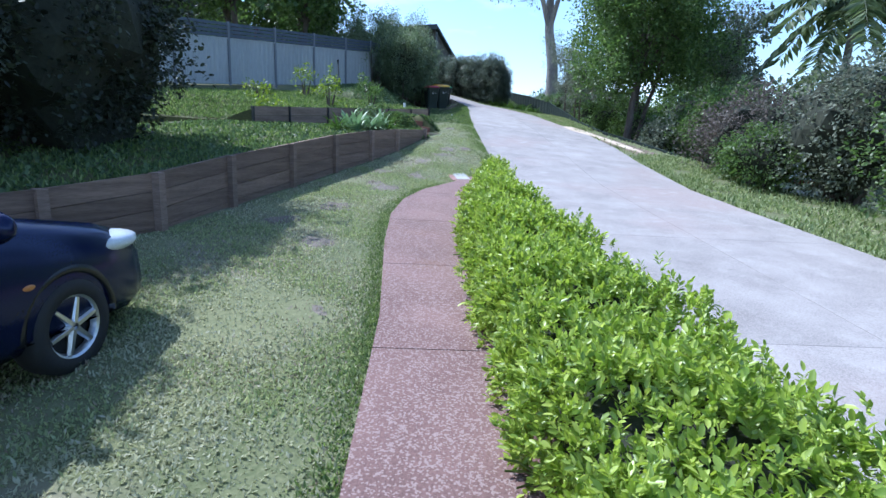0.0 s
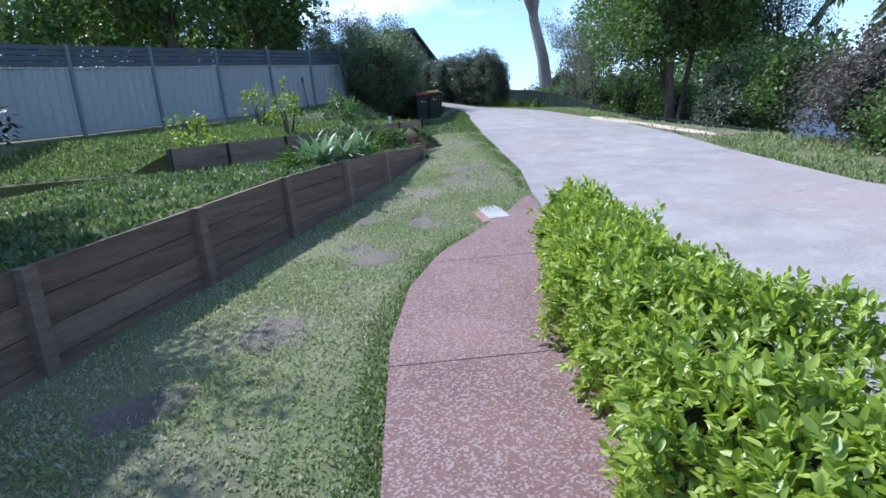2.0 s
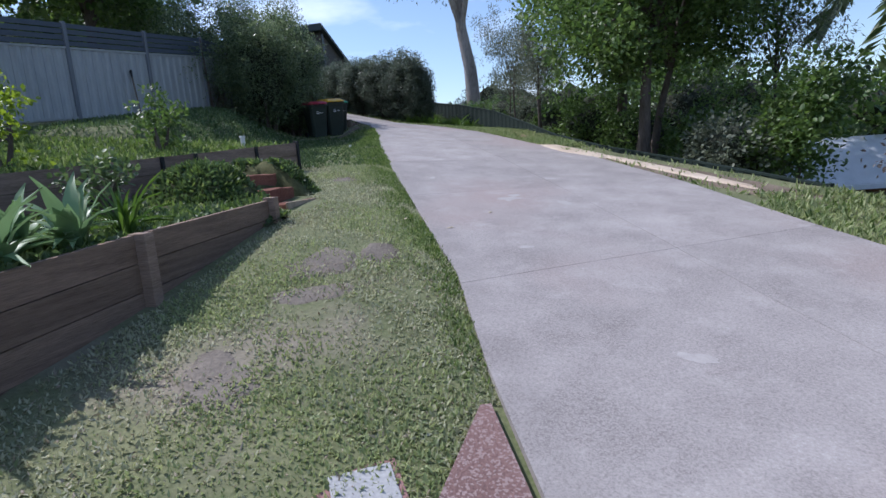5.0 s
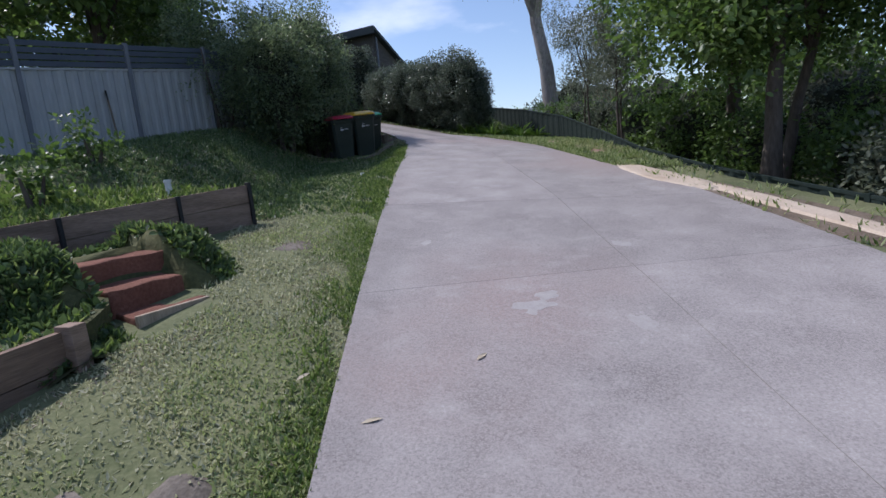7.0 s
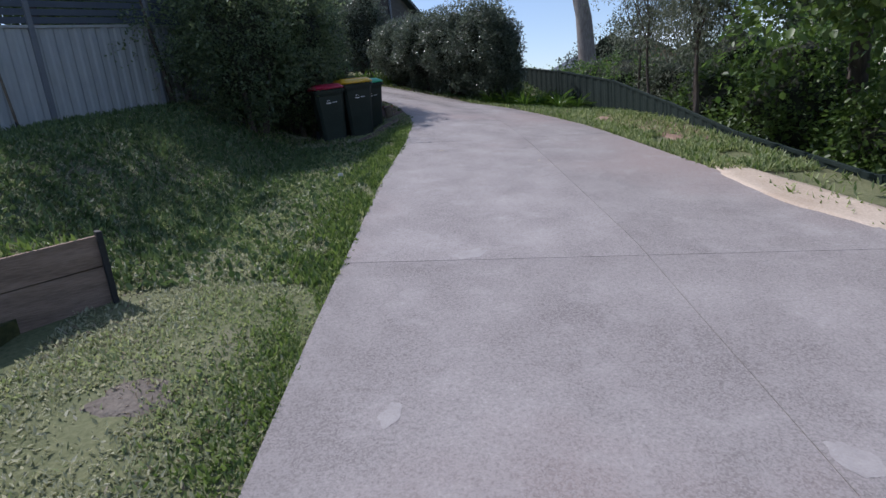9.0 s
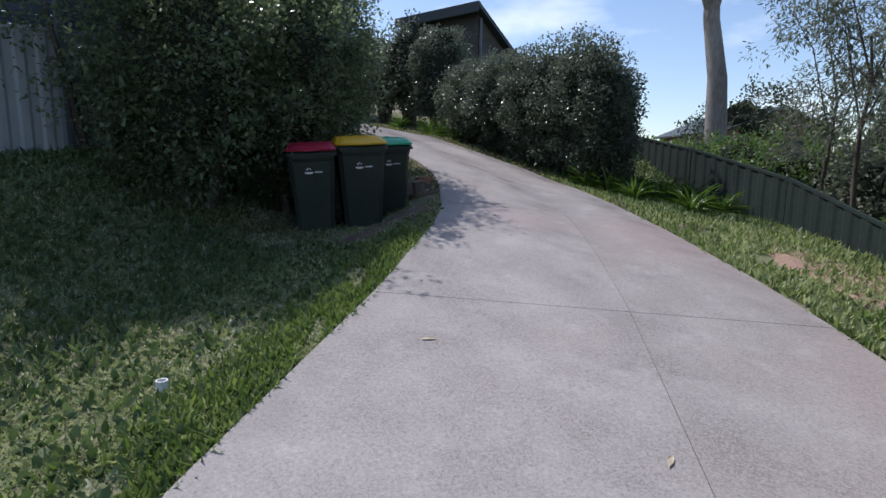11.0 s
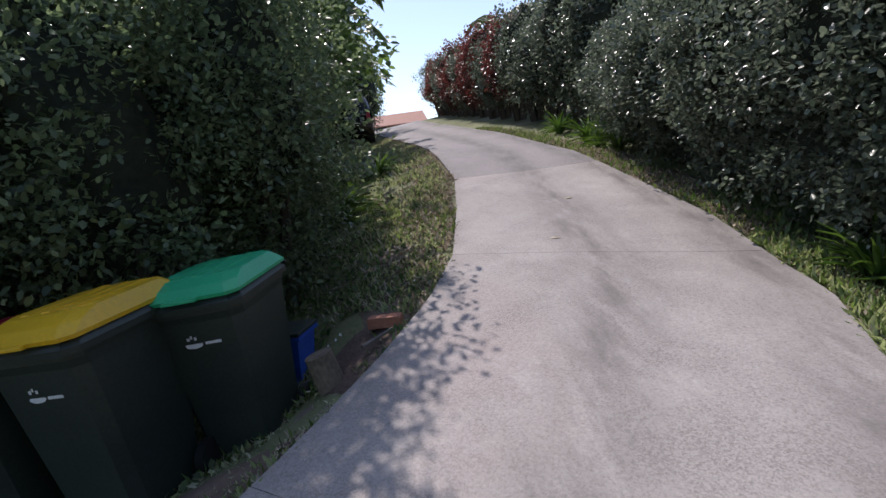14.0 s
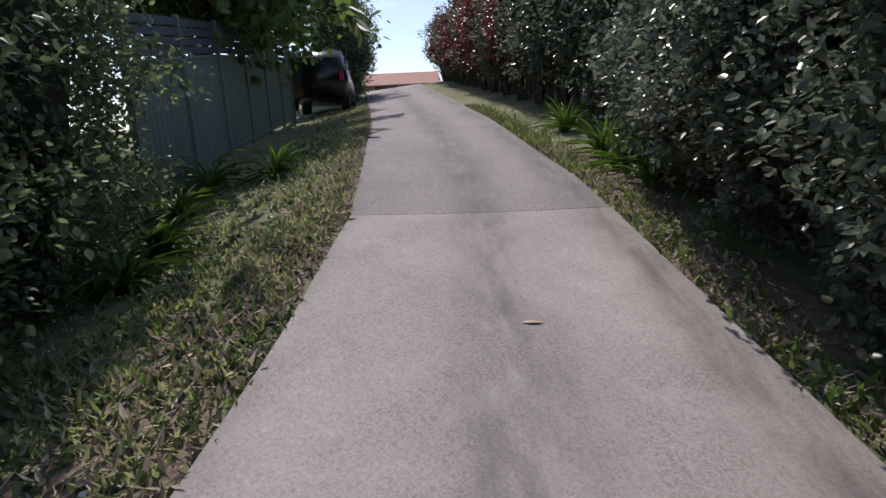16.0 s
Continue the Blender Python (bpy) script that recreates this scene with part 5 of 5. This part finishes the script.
skillion_house(-0.45, 36.2, 4.8, -25, 3.0, 6.0, 3.75, 0.9)
gable_house("top_house", "low brick house with a terracotta roof uphill", -46.0, 68.0, -41, 7.3, 8, 11, 3.2, 4.7, M["wall_brick"], M["roof_tile"], side_windows=((-5.5, -3.0, 1.5, 3.1), (-1.2, 1.2, 1.1, 3.1), (3.0, 6.0, 1.6, 3.0)))
gable_house("downhill_shed", "low shed with a white metal roof down the slope", 13.2, 20.8, 78, -0.75, 2.6, 3.4, 1.6, 2.5, M["deck"], M["roof_white"], 0.3)
gable_house("downhill_house", "pale roofed house among trees below the drive", 27.0, 24.5, 65, -3.2, 7, 9, 2.5, 3.9, M["wall_brick"], M["roof_white"])
gable_house("far_house", "dark roofed house seen past the bend", 16.0, 66.0, 20, 4.0, 8, 9, 2.6, 4.2, M["wall_brick"], M["roof_dark"])

# ---- small cars seen from afar ----


def far_car(name, label, x, y, z, rz, paint):
    c = thing(name, x, y, z, label, "car", rz)
    bm = bmesh.new()
    loft(bm, [[(u, v, w) for u, w in ((-k, 0.3), (k, 0.3), (k * 1.02, 0.85), (k * 0.86, t), (-k * 0.86, t), (-k * 1.02, 0.85))] for v, k, t in ((-1.9, 0.76, 1.2), (-1.6, 0.84, 1.5), (0.2, 0.84, 1.52), (0.8, 0.84, 1.1), (1.9, 0.78, 0.95))])
    part("body", bm, paint, c, "", True)
    part("rear_window", boxed(-0.6, 0.6, -1.83, -1.78, 0.95, 1.3, bevel=0.02), M["dark_glass"], c)
    part("roof_rail", boxed(-0.62, 0.62, -1.45, -1.4, 1.5, 1.56, bevel=0.01), M["chrome"], c)
    for sx in (-1, 1):
        part("tail_lamp", boxed(sx * 0.72 - 0.06, sx * 0.72 + 0.06, -1.93, -1.86, 0.7, 0.95, bevel=0.015), M["lid_red"], c)
        part("side_window", boxed(sx * 0.80 - 0.03, sx * 0.80 + 0.03, -1.3, 0.3, 0.98, 1.35, bevel=0.02), M["dark_glass"], c)
        for wy in (-1.2, 1.2):
            part("wheel", rod(bmesh.new(), (sx * 0.62, wy, 0.31), (sx * 0.84, wy, 0.31), 0.31, n=20), M["rubber"], c)
    return c


far_car("black_car", "black boxy car parked nose-in beside the fence", -12.3, 36.5, gz(-12.3, 36.5), 49, M["black_paint"])

# ---- patches of bare soil and litter ----


def blotch(name, label, cx, cy, rx, ry, rz, mat, lift=0.012, seed=0, z_of=None, n=40, rings=5, rim=-1.5, rag=0.28):
    """A thin irregular patch lying on the ground."""
    v, f = [], []
    ca, sa = math.cos(radians(rz)), math.sin(radians(rz))
    for j in range(rings + 1):
        for i in range(n):
            a = i * math.tau / n
            k = (j / rings) * (1 + rag * noise.noise(Vector((math.cos(a) * 1.6 + seed, math.sin(a) * 1.6, seed))) + 0.12 * noise.noise(Vector((math.cos(a) * 6 + seed, math.sin(a) * 6, 0))))
            px, py = rx * k * math.cos(a), ry * k * math.sin(a)
            x, y = cx + px * ca - py * sa, cy + px * sa + py * ca
            z = gz(x, y) if z_of is None else float(z_of(x, y))
            v.append((x, y, z + lift * (1 if j < rings else rim)))
    for j in range(rings):
        for i in range(n):
            q = (i + 1) % n
            f.append((j * n + i, j * n + q, (j + 1) * n + q, (j + 1) * n + i) if j else (i, n + q, n + i))
    ob = put(name, mesh_of(name, v, f, mat, True))
    return tagged(ob, label, "soil patch", kind="structure")


blotch("sand_patch", "pale spilt sand on the verge", 5.0, 19.1, 0.36, 1.35, 10, M["sand"], 0.045, 1)
blotch("sand_patch", "pale spilt sand on the verge", 5.55, 16.6, 0.22, 2.0, 8, M["sand"], 0.045, 4)
blotch("clay_patch", "bare brown soil on the verge", 5.0, 23.2, 0.5, 1.9, 12, M["dry_soil"], 0.04, 2)
blotch("clay_patch", "bare brown soil on the verge", 5.4, 17.0, 0.6, 3.6, 13, M["litter"], 0.022, 7)
blotch("clay_patch", "bare brown soil under the bins", 0.6, 24.5, 0.38, 1.0, -28, M["soil"], 0.016, 5)
blotch("clay_patch", "bare brown soil beside the log", 0.45, 25.9, 0.26, 0.5, 30, M["soil"], 0.016, 6)
WORN = ((-0.45, 10.0, 0.40), (-0.38, 11.25, 0.32), (-1.3, 9.1, 0.38), (-1.25, 10.3, 0.28), (0.05, 12.3, 0.32), (-0.95, 8.6, 0.36), (0.1, 12.95, 0.42), (0.6, 13.1, 0.3), (-1.5, 7.0, 0.38), (-1.4, 5.2, 0.28), (-1.1, 3.4, 0.22), (0.35, 16.4, 0.25), (-2.0, 6.2, 0.3), (0.3, 24.15, 0.36), (0.55, 24.75, 0.3), (0.62, 25.4, 0.22))
for i, (x, y, r) in enumerate(WORN):
    blotch("worn_patch", "worn bare earth in the lawn", x, y, 0.62 * r, 0.95 * r, 25 * i, M["worn_earth"], 0.006, i, rag=0.5)


def wornness(x, y):
    """How bare the lawn is, from 0 to 1, round the worn patches."""
    out = np.zeros_like(x)
    for cx, cy, r in WORN:
        out = np.maximum(out, np.exp(-(((x - cx) / r) ** 2 + ((y - cy) / (1.4 * r)) ** 2)))
    return out


for i in range(7):
    y = 25.6 + i * 1.05
    blotch("leaf_litter", "dry leaf litter along the drive edge", right_edge(y) + 0.30, y + 0.15, 0.30, 0.75, 52 if i > 1 else 25, M["litter"], 0.014, i + 10)
for i in range(6):
    y = 26.6 + i * 0.95
    blotch("leaf_litter", "dry leaf litter along the drive edge", left_edge(y) - 0.42, y, 0.3, 0.75, 48, M["litter"], 0.012, i + 20)

# pale splashes on the concrete
for i, (x, y, r) in enumerate(((2.3, 14.72, 0.13), (2.42, 14.86, 0.1), (2.28, 14.62, 0.06), (2.9, 14.4, 0.12), (2.2, 10.9, 0.1), (1.9, 12.9, 0.07), (2.0, 17.9, 0.11), (1.6, 16.2, 0.07), (3.3, 15.9, 0.1))):
    ob = blotch("pale_splash", "pale dried splash on the concrete", x, y, r, r * 0.6, 37 * i, M["splash"], 0.0368, i + 31, rings=2, n=24, rim=0.985, rag=0.55)

# ---- grass and weeds ----


def on_drive(x, y):
    return (x > np.interp(y, LY, LX)) & (x < np.interp(y, RYS, RXS))


def path_zone(x, y):
    lx = np.interp(y, [a for a, _ in PX], [b for _, b in PX])
    return (y < 10.75) & (x > lx + 0.01)


def wall_line(y):
    return np.interp(y, [p[1] for p in WALL] + [14.64, 14.72, 15.2, 15.26, 15.9, 17.4, 17.9, 18.2, 24], [p[0] + 0.1 for p in WALL] + [-0.28, -0.10, 0.09, -0.05, -0.45, -0.6, -0.6, -3.5, -3.5])


def scatter(name, label, x, y, z, size, mat, slim=True, wild=0.55, up=1.0, vary=0.5, narrow=1.0):
    p = np.stack([x, y, z], 1)
    d = np.tile((0.0, 0.0, up), (len(p), 1)) + rng.normal(0, 0.25, p.shape)
    ob = put(name, leaves(name, p, d, size, mat, slim, wild=wild, vary=vary, narrow=narrow))
    return tagged(ob, label, "grass", kind="stuff")


def surface(x, y):
    z = land(x, y)
    return np.where(y > 16.9, np.maximum(z, slope_z(x, y) * ((x < np.interp(y, (16.8, 24, 26.5), (0.55, 0.35, -0.3))))), z)


n = 640000
y = -1.0 + 26.5 * rng.uniform(0, 1, n)
x = np.interp(y, (-1, 10, 25.5), (0.4, 1.2, 1.2)) - 4.6 * rng.uniform(0, 1, n) ** 1.25
thin = np.sin(x * 2.3 + 1.4 * np.sin(y * 1.3)) * np.sin(y * 1.9 + 0.8 * x) + 0.5 * np.sin(x * 6.1 + y * 2) * np.sin(y * 5.3)
keep = (x > wall_line(y)) & ~on_drive(x, y) & ~path_zone(x, y) & (thin + rng.normal(0, 0.45, n) - 1.5 * wornness(x, y) > -0.85)
x, y, thin = x[keep], y[keep], thin[keep]
rich = thin + rng.normal(0, 0.4, len(x)) > 0.1
scatter("lawn_grass", "short patchy green and straw-coloured lawn grass", x[~rich], y[~rich], surface(x, y)[~rich] - 0.003, 0.032, M["grass"], wild=0.9, up=0.6, narrow=1.4)
scatter("lawn_grass", "short green lawn grass in denser patches", x[rich], y[rich], surface(x, y)[rich] - 0.003, 0.032, M["grass_green"], wild=0.8, up=0.7, narrow=1.35)
n = 30000
y = 10.8 + 13.0 * rng.uniform(0, 1, n) ** 0.6
x = np.interp(y, LY, LX) - np.abs(rng.normal(0, 0.08 + 0.018 * (y - 10), n))
keep = np.sin(y * 5.1 + 3 * np.sin(x * 6)) * np.sin(y * 2.3) > -0.5
x, y = x[keep], y[keep]
far_up = y > 17.5
scatter("edge_grass", "long lush grass along the drive edge", x[far_up], y[far_up], surface(x, y)[far_up], 0.06, M["lush"], wild=0.7)
scatter("edge_grass", "short grass along the drive edge", x[~far_up], y[~far_up], surface(x, y)[~far_up], 0.042, M["lush"], wild=0.8)
y = rng.uniform(-1, 9.2, 14000)
x = np.interp(y, [a for a, _ in PX], [b for _, b in PX]) - np.abs(rng.normal(0, 0.10, 14000))
scatter("edge_grass", "greener grass along the path edge", x, y, surface(x, y), 0.034, M["lush"], wild=0.9)
n = 60000
x, y = rng.uniform(-3.2, 1.2, n), rng.uniform(-1.0, 24.5, n)
keep = (x > wall_line(y)) & ~on_drive(x, y) & ~path_zone(x, y) & (np.sin(x * 2.1 + 1.3 * np.sin(y * 1.1)) * np.sin(y * 1.7 + 0.6 * x) > -0.1)
x, y = x[keep], y[keep]
scatter("lawn_thatch", "dry straw-coloured thatch lying in the lawn", x, y, surface(x, y) + 0.004, 0.03, M["chaff"], True, 1.1, 0.2)
# terraces
n = 30000
y = rng.uniform(3.2, 17.2, n)
r = np.interp(y, [p[1] for p in WALL] + [14.8, 15.5, 17.6], [p[0] - 0.08 for p in WALL] + [-0.55, -1.35, -1.2])
x = r - rng.uniform(0, 1, n) ** 1.2 * 3.6
z = bed_z(x, y)
keep = (y < 11.9) | (x > np.interp(y, [p[1] for p in UP], [p[0] + 0.05 for p in UP]))
clump = (np.sin(x * 4.1 + 1.7 * np.sin(y * 2.3)) * np.sin(y * 3.3) > -0.35) & keep
scatter("terrace_weeds", "leafy weeds covering the lower terrace", x[clump], y[clump], z[clump], 0.06, M["weed"], False, 0.8)
k2 = keep & (rng.uniform(0, 1, n) < 0.6)
scatter("terrace_grass", "unmown grass on the lower terrace", x[k2], y[k2], z[k2], 0.075, M["lush"], True, 0.6)
n = 26000
y = rng.uniform(11.95, 17.48, n)
x = np.interp(y, [p[1] for p in UP], [p[0] - 0.06 for p in UP]) - rng.uniform(0, 1, n) * 4.2
scatter("terrace_grass", "unmown grass on the upper terrace", x, y, top_z(x, y), 0.085, M["lush"], True, 0.6)
n = 16000
y = rng.uniform(17.6, 23.5, n)
x = rng.uniform(-4.6, -0.2, n)
keep = x > np.interp(y, [p[1] for p in FENCE], [p[0] + 0.1 for p in FENCE])
x, y = x[keep], y[keep]
scatter("bank_grass", "tufted shaded grass on the bank", x, y, slope_z(x, y), 0.08, M["weed"], True, 0.7)
y = rng.uniform(17.6, 23.6, 14000)
x = rng.uniform(-3.0, 0.9, 14000)
scatter("bank_weeds", "low broad-leaved weeds in the shaded lawn", x, y, surface(x, y), 0.05, M["weed"], False, 0.8)
# verge on the low side
n = 42000
y = rng.uniform(2, 28.5, n)
y = np.where((y > 14.5) & (y < 20) & (rng.uniform(0, 1, n) < 0.93), rng.uniform(20, 28.5, n), y)
e, f = np.interp(y, RYS, RXS), fence_x(y)
x = e + 0.02 + rng.uniform(0, 1, n) ** 1.3 * np.maximum(f - e, 0.3)
keep = np.sin(x * 3.7 + np.sin(y * 1.9)) * np.sin(y * 2.9 + 1.0) > -0.65
scatter("verge_grass", "dry tufted grass on the verge", x[keep], y[keep], land(x, y)[keep], 0.08, M["grass_green"], True, 0.6)
keep &= rng.uniform(0, 1, n) < 0.3
scatter("verge_grass", "green tufts on the verge", x[keep], y[keep], land(x, y)[keep], 0.09, M["lush"], True, 0.6)
n = 26000
y = rng.uniform(26, 36, n)
x = rng.uniform(1.5, 5.6, n)
keep = x > np.interp(y, RYS, RXS) + 0.3
x, y = x[keep], y[keep]
# the darker weed leaf puts this strip's shade into the grass colour
scatter("verge_grass", "tufted grass between the bend hedge and the low fence", x, y, land(x, y), 0.10, M["weed"], True, 0.6)
scatter("verge_weeds", "low weeds between the bend hedge and the low fence", x[::3], y[::3], land(x, y)[::3], 0.06, M["weed"], False, 0.8)
# strips beside the upper drive
n = 20000
y = rng.uniform(26.3, 37, n)
x = np.interp(y, LY, LX) - 0.12 - np.abs(rng.normal(0, 0.75, n))
keep = np.sin(x * 4 + np.sin(y * 2.2)) * np.sin(y * 3.1) > -0.45
scatter("strip_grass", "weedy grass between drive and fence", x[keep], y[keep], land(x, y)[keep], 0.06, M["grass_green"], True, 0.8)
scatter("strip_weeds", "low weeds between drive and fence", x[::3], y[::3], land(x, y)[::3], 0.045, M["weed"], False, 0.8)
scatter("leaf_scraps", "scattered dry leaf scraps beside the drive", (x + 0.1)[::2], y[::2], land(x, y)[::2] + 0.014, 0.065, M["chaff"], True, 1.2, 0.15)
n = 9000
y = rng.uniform(24.8, 36, n)
x = np.interp(y, RYS, RXS) + 0.05 + np.abs(rng.normal(0, 0.28, n))
scatter("leaf_scraps", "scattered dry leaf scraps along the hedge foot", x, y, land(x, y) + 0.016, 0.055, M["chaff"], True, 1.2, 0.15)
keep = rng.uniform(0, 1, n) < 0.35
scatter("strip_grass", "sparse grass along the hedge foot", x[keep], y[keep], land(x, y)[keep], 0.08, M["lush"], True, 0.6)
x, y = rng.uniform(-3.5, 0.5, 260), rng.uniform(26, 30.5, 260)
keep = x < np.interp(y, LY, LX) - 0.1
scatter("fallen_petals", "tiny white fallen petals under the bushes", x[keep], y[keep], land(x, y)[keep] + 0.02, 0.02, M["petal"], False, 1.0, 0.3)
# fallen leaves on the concrete
for lx, ly, a in ((0.70, 27.87, 30), (1.88, 28.69, 80), (-2.33, 31.7, 10), (1.9, 14.1, 50), (1.35, 13.6, 15), (2.9, 20.7, 70), (1.7, 21.4, 20), (0.95, 14.0, 60), (0.3, 28.9, 40)):
    lf = thing("fallen_leaf", lx, ly, gz(lx, ly) + 0.034, "single curled dry leaf on the concrete", "leaf", a, group="fallen leaves")
    v = [(-0.05, 0, 0.004), (-0.015, 0.012, 0.012), (0.02, 0.011, 0.014), (0.055, 0, 0.006), (0.02, -0.011, 0.008), (-0.015, -0.012, 0.006)]
    put("blade", mesh_of("blade", v, [(0, 1, 2, 3, 4, 5)], M["tan"]), lf)
for y in (0.2, 0.9, 1.5, 2.3, 3.3, 3.8, 4.7):
    strap_plant("border_grass", "dark strappy tuft at the foot of the hedge", float(hedge_left(y)) + 0.03, y, 26, 0.26, M["strap"], 0.014, group="tufts under the hedge")
for x, y in ((0.98, 2.0), (0.97, 3.1), (0.96, 3.9), (0.95, 5.4), (0.94, 6.3)):
    strap_plant("seeding_grass", "tall thin seeding grass at the hedge edge", x, y, 6, 0.42, M["grass"], 0.006, group="seeding grass", flat=-0.4)

# litter and weeds under the bushes behind the bins
n = 26000
x, y = rng.uniform(-2.6, 1.1, n), rng.uniform(23.2, 28.3, n)
keep = ~on_drive(x, y) & (np.sin(x * 3.9 + np.sin(y * 2.7)) * np.sin(y * 3.3 + x) > -0.3) & (wornness(x, y) < 0.4)
x, y = x[keep], y[keep]
zz = surface(x, y)
scatter("shade_grass", "sparse shaded grass behind the bins", x[::2], y[::2], zz[::2], 0.06, M["lush"], True, 0.8)
scatter("leaf_scraps", "dry leaf scraps under the bushes behind the bins", x[1::2], y[1::2], zz[1::2] + 0.012, 0.045, M["chaff"], True, 1.2, 0.15)
scatter("shade_weeds", "low weeds behind the bins", x[::5], y[::5], zz[::5], 0.05, M["weed"], False, 0.8)

# weeds on the bank by the steps
n = 11000
u, v = rng.uniform(-1.2, 1.15, n), rng.uniform(-0.25, 1.3, n)
keep = ((np.abs(u) > 0.37) | (v > 1.08)) & (np.sin(u * 7 + 2 * np.sin(v * 5)) * np.sin(v * 6) > -0.8)
u, v = u[keep], v[keep]
w = step_bank_z(u, v)
ca, sa = math.cos(radians(57)), math.sin(radians(57))
scatter("bank_weeds", "leafy weeds on the bank round the steps", -0.24 + u * ca - v * sa, 15.08 + u * sa + v * ca, w, 0.06, M["weed"], False, 0.8)
scatter("bank_grass", "tufted grass on the bank round the steps", (-0.24 + u * ca - v * sa)[::2], (15.08 + u * sa + v * ca)[::2], w[::2], 0.075, M["lush"], True, 0.6)
